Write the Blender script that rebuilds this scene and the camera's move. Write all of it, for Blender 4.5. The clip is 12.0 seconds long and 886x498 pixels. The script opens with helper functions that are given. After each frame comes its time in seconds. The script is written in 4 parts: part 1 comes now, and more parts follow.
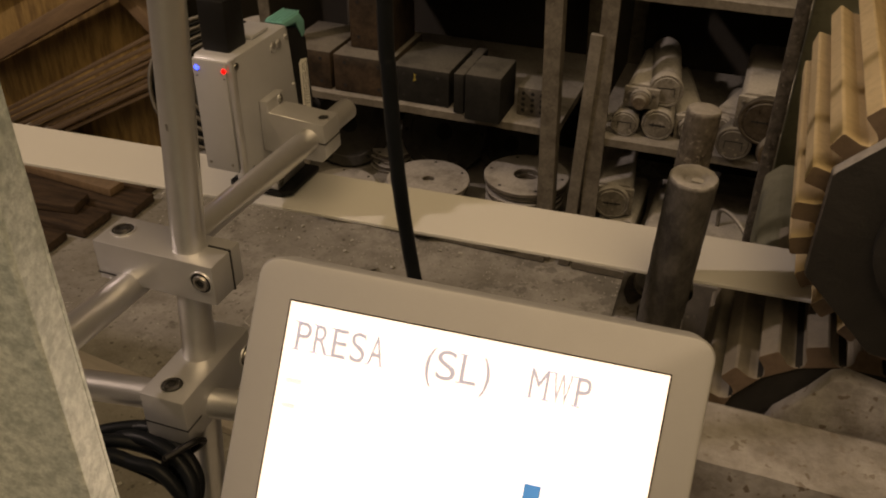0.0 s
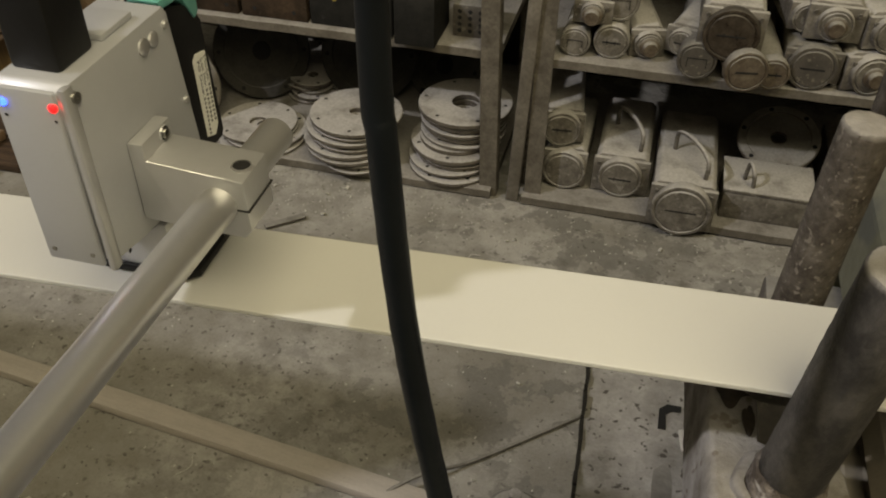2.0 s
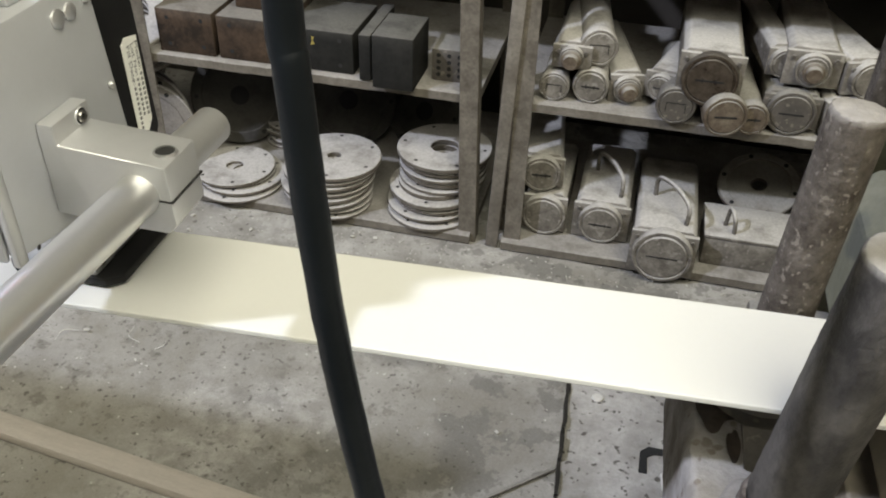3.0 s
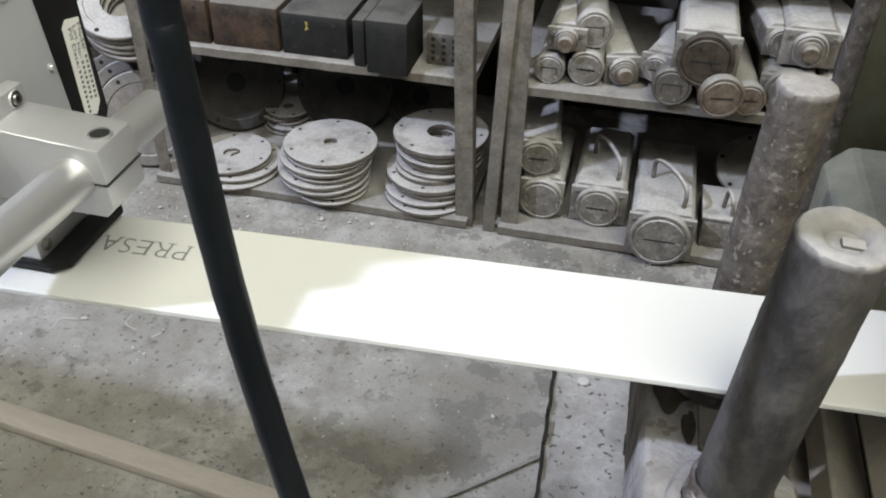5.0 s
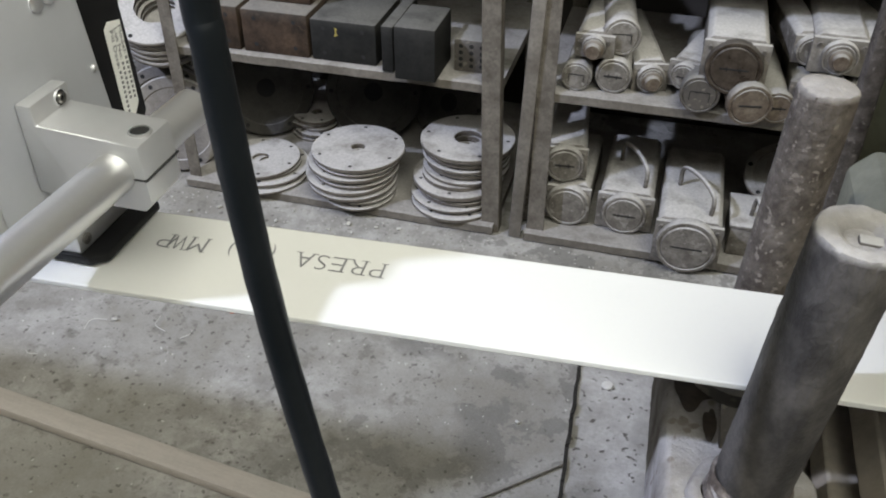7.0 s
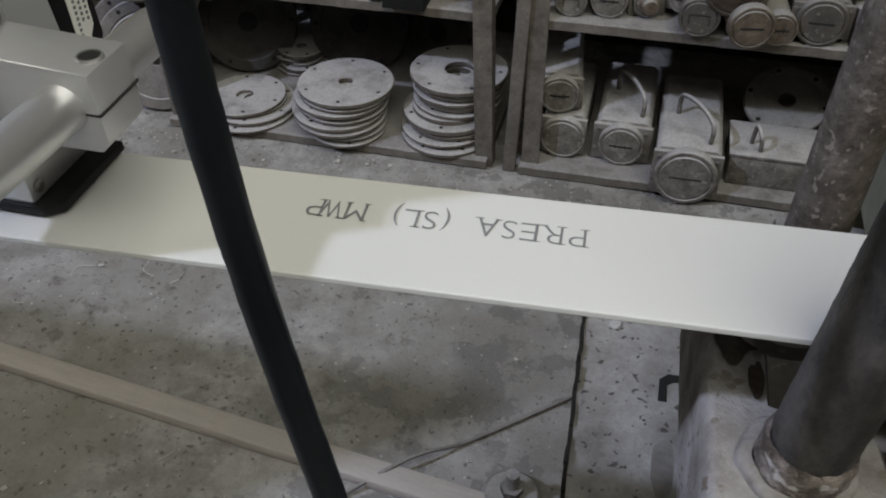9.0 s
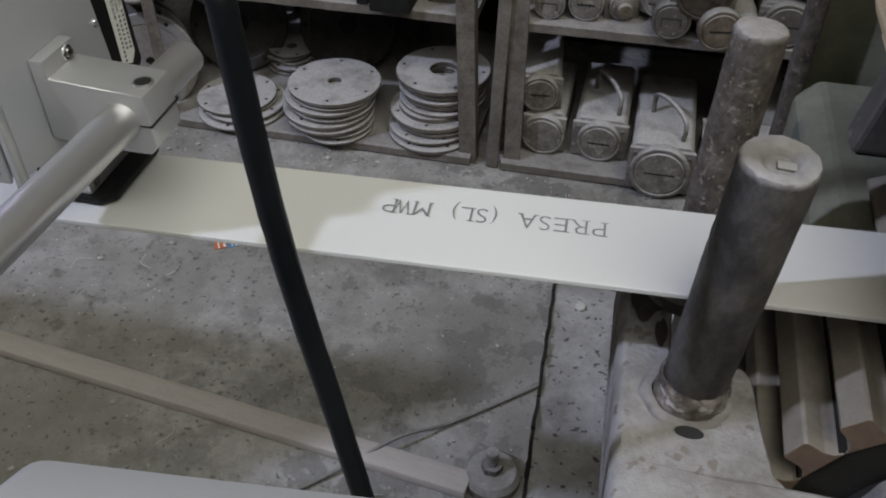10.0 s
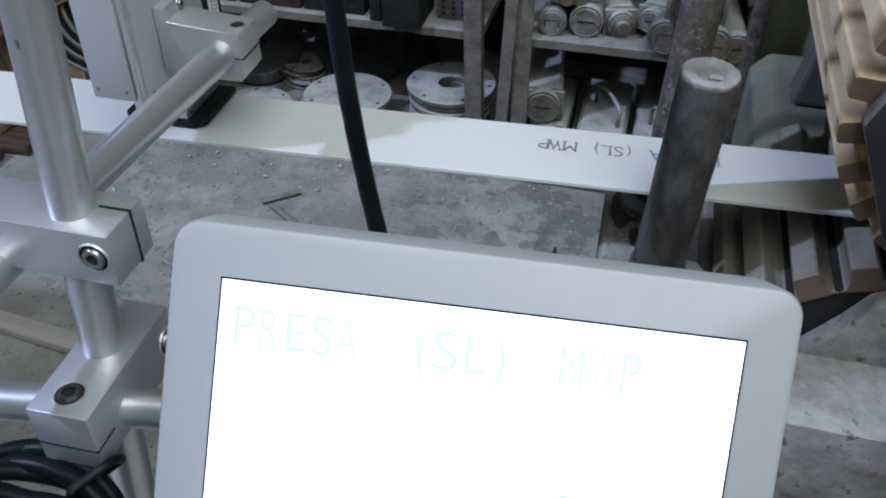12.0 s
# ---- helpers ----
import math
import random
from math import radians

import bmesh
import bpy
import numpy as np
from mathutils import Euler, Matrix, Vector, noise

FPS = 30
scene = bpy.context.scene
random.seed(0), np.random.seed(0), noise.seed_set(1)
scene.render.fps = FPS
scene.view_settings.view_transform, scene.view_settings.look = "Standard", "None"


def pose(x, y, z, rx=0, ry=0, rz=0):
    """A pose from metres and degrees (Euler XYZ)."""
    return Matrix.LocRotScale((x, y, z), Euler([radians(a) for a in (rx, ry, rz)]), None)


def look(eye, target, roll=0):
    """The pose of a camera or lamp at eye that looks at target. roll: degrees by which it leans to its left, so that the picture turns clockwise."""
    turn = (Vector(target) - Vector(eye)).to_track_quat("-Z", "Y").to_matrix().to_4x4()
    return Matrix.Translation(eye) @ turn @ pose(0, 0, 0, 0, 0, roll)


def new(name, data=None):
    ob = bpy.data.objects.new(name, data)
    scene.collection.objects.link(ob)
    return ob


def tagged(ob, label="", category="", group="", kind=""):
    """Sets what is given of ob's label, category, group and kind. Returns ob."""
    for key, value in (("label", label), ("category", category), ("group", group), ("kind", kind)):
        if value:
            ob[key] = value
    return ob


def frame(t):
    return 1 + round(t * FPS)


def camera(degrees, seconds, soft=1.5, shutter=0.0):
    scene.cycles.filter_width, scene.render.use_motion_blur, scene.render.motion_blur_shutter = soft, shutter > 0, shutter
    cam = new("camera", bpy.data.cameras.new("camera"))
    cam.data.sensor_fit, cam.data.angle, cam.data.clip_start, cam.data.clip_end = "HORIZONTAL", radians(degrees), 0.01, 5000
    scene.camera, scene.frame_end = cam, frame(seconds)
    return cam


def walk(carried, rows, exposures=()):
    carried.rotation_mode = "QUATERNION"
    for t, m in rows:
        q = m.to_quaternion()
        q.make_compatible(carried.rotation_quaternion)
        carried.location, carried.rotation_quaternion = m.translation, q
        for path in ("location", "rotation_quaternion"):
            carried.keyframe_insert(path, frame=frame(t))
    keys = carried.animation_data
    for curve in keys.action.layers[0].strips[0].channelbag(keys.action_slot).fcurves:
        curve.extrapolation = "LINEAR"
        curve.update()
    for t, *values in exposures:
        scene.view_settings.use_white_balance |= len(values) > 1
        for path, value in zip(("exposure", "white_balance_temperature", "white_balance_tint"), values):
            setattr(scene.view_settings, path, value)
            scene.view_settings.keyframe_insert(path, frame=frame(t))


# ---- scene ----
cam = camera(53.5, 12.0, soft=2.0)
PATH = [
    (0, (0.033, -0.089, 1.377), (-0.543, 1.477, 0.274), 0.5),
    (0.5, (0.021, -0.058, 1.374), (-0.546, 1.49, 0.243), -0.1),
    (1, (0.005, -0.027, 1.361), (-0.514, 1.494, 0.171), -0.2),
    (1.5, (-0.035, 0.036, 1.336), (-0.432, 1.533, 0.071), 1.1),
    (2, (-0.082, 0.129, 1.323), (-0.452, 1.623, 0.046), 0.8),
    (2.5, (-0.079, 0.144, 1.295), (-0.445, 1.703, 0.096), 1.7),
    (3, (-0.073, 0.148, 1.283), (-0.427, 1.725, 0.104), 1.8),
    (3.5, (-0.06, 0.14, 1.282), (-0.414, 1.715, 0.101), 2.0),
    (5.5, (-0.05, 0.159, 1.279), (-0.416, 1.706, 0.066), 0.7),
    (6, (-0.049, 0.144, 1.287), (-0.423, 1.684, 0.068), 1.2),
    (6.5, (-0.047, 0.143, 1.286), (-0.458, 1.696, 0.095), 0.7),
    (8.5, (-0.061, 0.178, 1.258), (-0.481, 1.673, -0.002), -0.8),
    (9, (-0.065, 0.183, 1.254), (-0.446, 1.649, -0.053), -0.7),
    (9.5, (-0.053, 0.158, 1.28), (-0.406, 1.616, -0.042), 0.1),
    (10, (-0.039, 0.116, 1.306), (-0.394, 1.582, -0.008), -0.2),
    (10.5, (-0.042, 0.102, 1.308), (-0.404, 1.604, 0.038), 0.1),
    (11, (-0.04, 0.096, 1.311), (-0.404, 1.603, 0.047), -0.1),
    (11.5, (-0.022, 0.065, 1.32), (-0.396, 1.57, 0.056), 0.2),
    (11.9, (-0.012, 0.013, 1.321), (-0.391, 1.52, 0.062), -0.0),
    (12, (-0.018, -0.009, 1.328), (-0.389, 1.497, 0.065), 0.2),
]
EXPOSURES = [
    (0.0, -1.18, 12600, 32), (0.5, -1.02, 12000, 30), (1.0, -1.00, 10800, 27), (1.5, -0.85, 8700, 20), (2.0, -0.35, 8600, 16), (2.5, 0.42, 7500, 17), (3.5, 0.62, 6590, 18), (5.5, 0.66, 6210, 20),
    (6.5, 0.62, 6210, 20), (8.5, -0.10, 6210, 22), (9.0, -0.30, 6210, 22), (10.0, -0.35, 6110, 23), (10.5, -0.25, 6020, 23), (11.5, -0.05, 5730, 22), (12.0, -0.15, 5350, 19),
]
walk(cam, [(t, look(eye, target, roll)) for t, eye, target, roll in PATH], EXPOSURES)

# ---- light ----
world = bpy.data.worlds.new("hall_air")
world.use_nodes = True
world.node_tree.nodes["Background"].inputs[0].default_value = (0.9, 0.95, 1.0, 1)
world.node_tree.nodes["Background"].inputs[1].default_value = 0.02
scene.world = world


def area_lamp(name, eye, target, size, power, colour):
    data = bpy.data.lights.new(name, "AREA")
    data.shape, data.size, data.energy, data.color = "SQUARE", size, power, colour
    ob = new(name, data)
    ob.matrix_world = look(eye, target)
    return ob


area_lamp("work_lamp_light", (-3.44, -1.1, 4.05), (-0.2, 0.4, 1.0), 0.15, 164, (0.74, 0.84, 1.0))
area_lamp("hall_lamp_light", (0.9, -0.9, 4.7), (-0.2, 0.9, 0.5), 4.0, 282, (0.95, 0.97, 0.77))


# ---- materials ----
def nodes_of(name):
    m = bpy.data.materials.new(name)
    m.use_nodes = True
    t = m.node_tree
    return m, t, t.nodes["Principled BSDF"]


def noise_node(t, scale, detail=4.0, rough=0.6, stretch=None):
    co = t.nodes.new("ShaderNodeTexCoord")
    src = co.outputs["Object"]
    if stretch:
        mp = t.nodes.new("ShaderNodeMapping")
        mp.inputs["Scale"].default_value = stretch
        t.links.new(src, mp.inputs["Vector"])
        src = mp.outputs["Vector"]
    info = t.nodes.new("ShaderNodeObjectInfo")
    add = t.nodes.new("ShaderNodeVectorMath")
    add.operation = "ADD"
    mul = t.nodes.new("ShaderNodeMath")
    mul.operation = "MULTIPLY"
    mul.inputs[1].default_value = 37.0
    t.links.new(info.outputs["Random"], mul.inputs[0])
    t.links.new(src, add.inputs[0])
    t.links.new(mul.outputs[0], add.inputs[1])
    n = t.nodes.new("ShaderNodeTexNoise")
    n.inputs["Scale"].default_value = scale
    n.inputs["Detail"].default_value = detail
    n.inputs["Roughness"].default_value = rough
    t.links.new(add.outputs[0], n.inputs["Vector"])
    return n.outputs["Fac"]


def ramp(t, fac, lo, hi):
    r = t.nodes.new("ShaderNodeMapRange")
    r.inputs["From Min"].default_value, r.inputs["From Max"].default_value = lo, hi
    t.links.new(fac, r.inputs["Value"])
    return r.outputs["Result"]


def blend(t, fac, a, b):
    m = t.nodes.new("ShaderNodeMix")
    m.data_type = "RGBA"
    for socket, value in ((m.inputs["A"], a), (m.inputs["B"], b)):
        if isinstance(value, tuple):
            socket.default_value = (*value, 1)
        else:
            t.links.new(value, socket)
    if isinstance(fac, float):
        m.inputs["Factor"].default_value = fac
    else:
        t.links.new(fac, m.inputs["Factor"])
    return m.outputs["Result"]


def times(t, a, b):
    m = t.nodes.new("ShaderNodeMath")
    m.operation = "MULTIPLY"
    for socket, v in zip(m.inputs, (a, b)):
        if isinstance(v, float):
            socket.default_value = v
        else:
            t.links.new(v, socket)
    return m.outputs[0]


def surface(name, base, second, rough=0.6, metal=0.0, stain=12.0, grain=90.0, bump=0.15, dust=0.0, dust_colour=(0.42, 0.41, 0.38),
            stretch=None, spread=0.18, spots=None, spot_scale=60.0, depth=0.002, speck=0.55, spec=0.5):
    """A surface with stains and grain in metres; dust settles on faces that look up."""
    m, t, p = nodes_of(name)
    big, fine = noise_node(t, stain, 5.0, 0.65, stretch), noise_node(t, grain, 4.0, 0.7, stretch)
    col = blend(t, ramp(t, big, 0.5 - spread, 0.5 + spread), base, second)
    dark = tuple(c * 0.62 for c in base)
    col = blend(t, times(t, ramp(t, fine, 0.45, 0.75), speck), col, dark)
    if spots:
        col = blend(t, ramp(t, noise_node(t, spot_scale, 2.0, 0.5), 0.62, 0.67), col, spots)
    r = t.nodes.new("ShaderNodeMapRange")
    r.inputs["To Min"].default_value, r.inputs["To Max"].default_value = max(rough - 0.12, 0.02), min(rough + 0.12, 1)
    t.links.new(big, r.inputs["Value"])
    rough_out = r.outputs["Result"]
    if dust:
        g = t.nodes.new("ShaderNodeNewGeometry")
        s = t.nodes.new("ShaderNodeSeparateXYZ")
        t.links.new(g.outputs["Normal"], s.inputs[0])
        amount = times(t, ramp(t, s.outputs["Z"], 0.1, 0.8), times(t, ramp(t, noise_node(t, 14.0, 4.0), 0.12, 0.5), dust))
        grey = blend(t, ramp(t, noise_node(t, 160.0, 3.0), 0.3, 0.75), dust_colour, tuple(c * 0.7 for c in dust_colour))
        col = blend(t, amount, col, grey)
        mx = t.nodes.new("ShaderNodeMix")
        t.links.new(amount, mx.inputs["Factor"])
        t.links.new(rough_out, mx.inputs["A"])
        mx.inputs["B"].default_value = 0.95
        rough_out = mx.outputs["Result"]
    t.links.new(col, p.inputs["Base Color"])
    t.links.new(rough_out, p.inputs["Roughness"])
    p.inputs["Metallic"].default_value, p.inputs["Specular IOR Level"].default_value = metal, spec
    if bump:
        b = t.nodes.new("ShaderNodeBump")
        b.inputs["Strength"].default_value, b.inputs["Distance"].default_value = bump, depth
        t.links.new(fine, b.inputs["Height"])
        t.links.new(b.outputs["Normal"], p.inputs["Normal"])
    return m


def plain(name, colour, rough=0.5, metal=0.0):
    m, t, p = nodes_of(name)
    p.inputs["Base Color"].default_value = (*colour, 1)
    p.inputs["Roughness"].default_value, p.inputs["Metallic"].default_value = rough, metal
    return m


def glowing(name, colour, strength):
    m, t, p = nodes_of(name)
    p.inputs["Base Color"].default_value = (*colour, 1)
    p.inputs["Emission Color"].default_value = (*colour, 1)
    p.inputs["Emission Strength"].default_value = strength
    return m


def concrete():
    """Old concrete: cloudy greys, dark damp blotches with firm edges, patches of pits, fine grit."""
    m, t, p = nodes_of("worn_concrete")
    cloud, cloud2 = noise_node(t, 2.4, 6.0, 0.65), noise_node(t, 11.0, 6.0, 0.72)
    col = blend(t, ramp(t, cloud, 0.34, 0.66), (0.30, 0.29, 0.272), (0.50, 0.49, 0.465))
    col = blend(t, times(t, ramp(t, cloud2, 0.42, 0.62), 0.7), col, (0.19, 0.18, 0.16))
    co = t.nodes.new("ShaderNodeTexCoord")
    sep = t.nodes.new("ShaderNodeSeparateXYZ")
    t.links.new(co.outputs["Object"], sep.inputs[0])
    west, east = ramp(t, sep.outputs["X"], -0.35, -0.85), ramp(t, sep.outputs["X"], -0.85, -0.45)
    # greasy brown film in wide patches
    grease = times(t, ramp(t, noise_node(t, 1.7, 5.0, 0.6), 0.44, 0.62), 0.5)
    col = blend(t, grease, col, blend(t, ramp(t, cloud2, 0.35, 0.65), (0.13, 0.118, 0.088), (0.25, 0.235, 0.195)))
    blotch = times(t, ramp(t, noise_node(t, 9.0, 7.0, 0.66), 0.515, 0.54), times(t, east, ramp(t, noise_node(t, 2.6, 2.0), 0.4, 0.47)))
    col = blend(t, times(t, blotch, 0.6), col, (0.15, 0.146, 0.135))
    few = ramp(t, noise_node(t, 80.0, 2.0, 0.5), 0.66, 0.69)
    cells = t.nodes.new("ShaderNodeTexVoronoi")
    cells.inputs["Scale"].default_value = 46.0
    warp = t.nodes.new("ShaderNodeVectorMath")
    warp.operation = "MULTIPLY_ADD"
    soft = t.nodes.new("ShaderNodeTexNoise")
    soft.inputs["Scale"].default_value = 70.0
    t.links.new(soft.outputs["Color"], warp.inputs[0])
    warp.inputs[1].default_value = (0.016, 0.016, 0.0)
    t.links.new(co.outputs["Object"], warp.inputs[2])
    t.links.new(warp.outputs[0], cells.inputs["Vector"])
    pick = t.nodes.new("ShaderNodeSeparateColor")
    t.links.new(cells.outputs["Color"], pick.inputs[0])
    pit = times(t, ramp(t, cells.outputs["Distance"], 0.27, 0.14), ramp(t, pick.outputs[0], 0.45, 0.75))
    many = times(t, pit, times(t, west, ramp(t, noise_node(t, 2.6, 3.0), 0.3, 0.5)))
    col = blend(t, times(t, few, 0.7), col, (0.085, 0.08, 0.07))
    col = blend(t, times(t, many, 0.8), col, (0.085, 0.078, 0.068))
    grime = times(t, ramp(t, noise_node(t, 24.0, 6.0, 0.7), 0.56, 0.62), ramp(t, noise_node(t, 3.3, 2.0), 0.42, 0.55))
    col = blend(t, times(t, grime, 0.5), col, (0.13, 0.122, 0.105))
    grit = noise_node(t, 200.0, 4.0, 0.75)
    col = blend(t, times(t, ramp(t, grit, 0.55, 0.75), 0.25), col, (0.5, 0.49, 0.46))
    col = blend(t, times(t, ramp(t, grit, 0.45, 0.3), 0.35), col, (0.12, 0.115, 0.1))
    t.links.new(col, p.inputs["Base Color"])
    p.inputs["Roughness"].default_value = 0.88
    bump = t.nodes.new("ShaderNodeBump")
    bump.inputs["Strength"].default_value, bump.inputs["Distance"].default_value = 0.5, 0.003
    t.links.new(grit, bump.inputs["Height"])
    t.links.new(bump.outputs["Normal"], p.inputs["Normal"])
    return m


CONCRETE = concrete()
DECK = surface("grimy_deck_steel", (0.46, 0.45, 0.43), (0.2, 0.19, 0.172), 0.85, stain=17, grain=210, bump=0.6, dust=0.0, spots=(0.09, 0.083, 0.072), spot_scale=105, spread=0.16, speck=0.75)
OIL = surface("old_black_oil", (0.022, 0.017, 0.013), (0.06, 0.046, 0.036), 0.55, stain=90, grain=220, bump=0.3)
COLLAR = surface("crusted_collar", (0.07, 0.055, 0.045), (0.24, 0.21, 0.185), 0.92, stain=80, grain=190, bump=1.0, dust=0.0, spots=(0.4, 0.38, 0.36), spot_scale=110, spread=0.09, depth=0.003)
# Darkened so lamp patches behind the shelves stay dim; shade is in the colour.
WALL = surface("dark_wall", (0.055, 0.048, 0.04), (0.035, 0.031, 0.027), 0.9, stain=3, grain=30)
CEILING = surface("dusty_ceiling", (0.3, 0.29, 0.27), (0.22, 0.21, 0.2), 0.9, stain=1.5, grain=20)
ALUMINIUM = surface("matt_anodised_aluminium", (0.62, 0.625, 0.635), (0.56, 0.565, 0.575), 0.36, 0.62, stain=25, grain=900, bump=0.03, speck=0.05)
ROD_METAL = surface("satin_steel_rod", (0.69, 0.69, 0.69), (0.62, 0.62, 0.62), 0.33, 0.8, stain=30, grain=700, bump=0.03, speck=0.06)
BOX_METAL = surface("silver_painted_case", (0.525, 0.537, 0.56), (0.485, 0.497, 0.52), 0.45, 0.35, stain=18, grain=900, bump=0.03, speck=0.06)
BOLT = plain("dark_socket_steel", (0.32, 0.31, 0.29), 0.3, 1.0)
# Flat black faces: the shade inside holes, slots and sockets is painted, not cut.
HOLE = plain("painted_recess_black", (0.012, 0.012, 0.012), 0.8)
BLACK = surface("black_plastic", (0.006, 0.006, 0.007), (0.010, 0.010, 0.010), 0.5, stain=30, grain=300, bump=0.04, speck=0.06, spec=0.25)
RUBBER = surface("black_cable_rubber", (0.004, 0.0055, 0.007), (0.008, 0.010, 0.012), 0.4, stain=20, grain=260, bump=0.08, speck=0.06, spec=0.16)
TEAL = surface("teal_plastic", (0.12, 0.42, 0.38), (0.1, 0.36, 0.33), 0.4, stain=30, grain=300, bump=0.03, speck=0.06)
PAPER = surface("white_label_paper", (0.78, 0.78, 0.74), (0.72, 0.72, 0.68), 0.6, stain=60, grain=400, bump=0.02, speck=0.06)
INK = plain("black_ink", (0.19, 0.19, 0.195), 0.6)
SMALL_INK = plain("grey_small_print", (0.16, 0.16, 0.16), 0.6)
SCREEN_INK = glowing("grey_screen_ink", (0.52, 0.64, 0.95), 0.66)
PLANK = surface("ivory_board_skin", (0.585, 0.587, 0.56), (0.57, 0.572, 0.545), 0.5, stain=5, grain=500, bump=0.0, speck=0.04)
BEZEL = surface("pale_grey_bezel_paint", (0.36, 0.365, 0.365), (0.34, 0.345, 0.345), 0.42, stain=20, grain=900, bump=0.03, speck=0.06)
SCREEN = glowing("lit_white_screen", (0.96, 0.98, 1.0), 2.6)
SCREEN_BLUE = glowing("lit_blue_key", (0.02, 0.3, 0.85), 1.0)
SCREEN_GREY = glowing("lit_grey_mark", (0.6, 0.78, 1.0), 1.75)
LED_BLUE = glowing("blue_led", (0.004, 0.06, 1.0), 11.0)
LED_RED = glowing("red_led", (1.0, 0.012, 0.015), 4.0)
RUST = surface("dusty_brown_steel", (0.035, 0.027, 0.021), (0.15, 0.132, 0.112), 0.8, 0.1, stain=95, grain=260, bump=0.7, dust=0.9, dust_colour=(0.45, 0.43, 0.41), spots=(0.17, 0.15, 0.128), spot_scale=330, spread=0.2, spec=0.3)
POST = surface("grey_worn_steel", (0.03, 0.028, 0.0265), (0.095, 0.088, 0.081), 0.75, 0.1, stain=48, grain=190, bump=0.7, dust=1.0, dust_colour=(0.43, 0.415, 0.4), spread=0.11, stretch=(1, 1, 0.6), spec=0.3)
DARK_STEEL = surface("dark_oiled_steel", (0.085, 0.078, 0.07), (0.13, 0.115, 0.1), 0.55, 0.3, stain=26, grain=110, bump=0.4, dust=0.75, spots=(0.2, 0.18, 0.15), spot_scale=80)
# Dust lies on the tops; the base is also darkened for shaded flange fronts.
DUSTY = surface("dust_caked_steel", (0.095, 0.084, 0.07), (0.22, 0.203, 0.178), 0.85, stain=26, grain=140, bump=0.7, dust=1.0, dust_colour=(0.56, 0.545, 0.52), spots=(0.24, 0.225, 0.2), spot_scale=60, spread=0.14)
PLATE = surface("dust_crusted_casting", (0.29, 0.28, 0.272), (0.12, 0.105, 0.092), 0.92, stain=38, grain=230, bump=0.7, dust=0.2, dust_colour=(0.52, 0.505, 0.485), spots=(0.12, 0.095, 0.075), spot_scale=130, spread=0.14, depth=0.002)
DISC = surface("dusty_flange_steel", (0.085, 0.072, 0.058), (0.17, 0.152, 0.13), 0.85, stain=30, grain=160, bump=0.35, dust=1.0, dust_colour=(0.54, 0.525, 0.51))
# Darker steel for the discs that lean at the back of the shelf.
DARK_DISC = surface("dark_flange_steel", (0.03, 0.028, 0.025), (0.06, 0.056, 0.05), 0.85, stain=14, grain=140, bump=0.25, dust=0.15, spec=0.3)
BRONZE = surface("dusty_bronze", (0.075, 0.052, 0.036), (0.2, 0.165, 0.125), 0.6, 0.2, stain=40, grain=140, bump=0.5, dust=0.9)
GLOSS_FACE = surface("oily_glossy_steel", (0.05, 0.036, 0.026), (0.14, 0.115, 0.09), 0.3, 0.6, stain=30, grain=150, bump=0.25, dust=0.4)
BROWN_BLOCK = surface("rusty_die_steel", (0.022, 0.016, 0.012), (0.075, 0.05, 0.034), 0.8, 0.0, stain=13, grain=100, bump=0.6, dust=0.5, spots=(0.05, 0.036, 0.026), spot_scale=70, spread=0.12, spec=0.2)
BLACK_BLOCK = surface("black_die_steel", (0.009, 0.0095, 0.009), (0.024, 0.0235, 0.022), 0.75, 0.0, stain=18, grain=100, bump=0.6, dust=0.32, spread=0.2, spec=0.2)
YELLOW = plain("old_yellow_paint", (0.3, 0.24, 0.06), 0.7)
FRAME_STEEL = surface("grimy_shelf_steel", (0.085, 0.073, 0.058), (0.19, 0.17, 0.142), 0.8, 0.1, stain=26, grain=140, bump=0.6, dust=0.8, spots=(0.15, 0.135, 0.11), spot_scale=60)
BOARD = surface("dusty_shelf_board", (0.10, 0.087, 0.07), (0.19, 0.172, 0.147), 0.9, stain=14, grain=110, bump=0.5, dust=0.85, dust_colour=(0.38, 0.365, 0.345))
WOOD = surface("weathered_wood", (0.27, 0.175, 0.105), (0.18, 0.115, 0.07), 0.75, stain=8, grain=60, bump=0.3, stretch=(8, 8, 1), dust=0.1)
DARK_WOOD = surface("oil_dark_wood", (0.035, 0.021, 0.013), (0.095, 0.058, 0.036), 0.8, stain=9, grain=60, bump=0.4, stretch=(1, 9, 9), spread=0.12)
STRIP = surface("brown_profile_wood", (0.21, 0.14, 0.09), (0.15, 0.1, 0.065), 0.7, stain=9, grain=60, bump=0.3, stretch=(9, 9, 1))
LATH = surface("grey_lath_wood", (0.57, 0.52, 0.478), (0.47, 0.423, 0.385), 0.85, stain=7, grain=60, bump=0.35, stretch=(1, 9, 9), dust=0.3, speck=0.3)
PLY = surface("golden_plywood", (0.42, 0.27, 0.11), (0.2, 0.12, 0.05), 0.6, stain=7, grain=40, bump=0.2, stretch=(5, 5, 0.9), spread=0.1)
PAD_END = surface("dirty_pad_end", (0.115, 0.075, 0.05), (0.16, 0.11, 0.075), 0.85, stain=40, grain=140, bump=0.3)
PAD = surface("tan_pad_rubber", (0.60, 0.47, 0.29), (0.51, 0.39, 0.235), 0.7, stain=18, grain=140, bump=0.2)
# Much darker than the upper wheel's tan pads.
PAD_LOW = surface("brown_pad_rubber", (0.13, 0.108, 0.08), (0.2, 0.168, 0.125), 0.8, stain=18, grain=120, bump=0.3, dust=0.25)
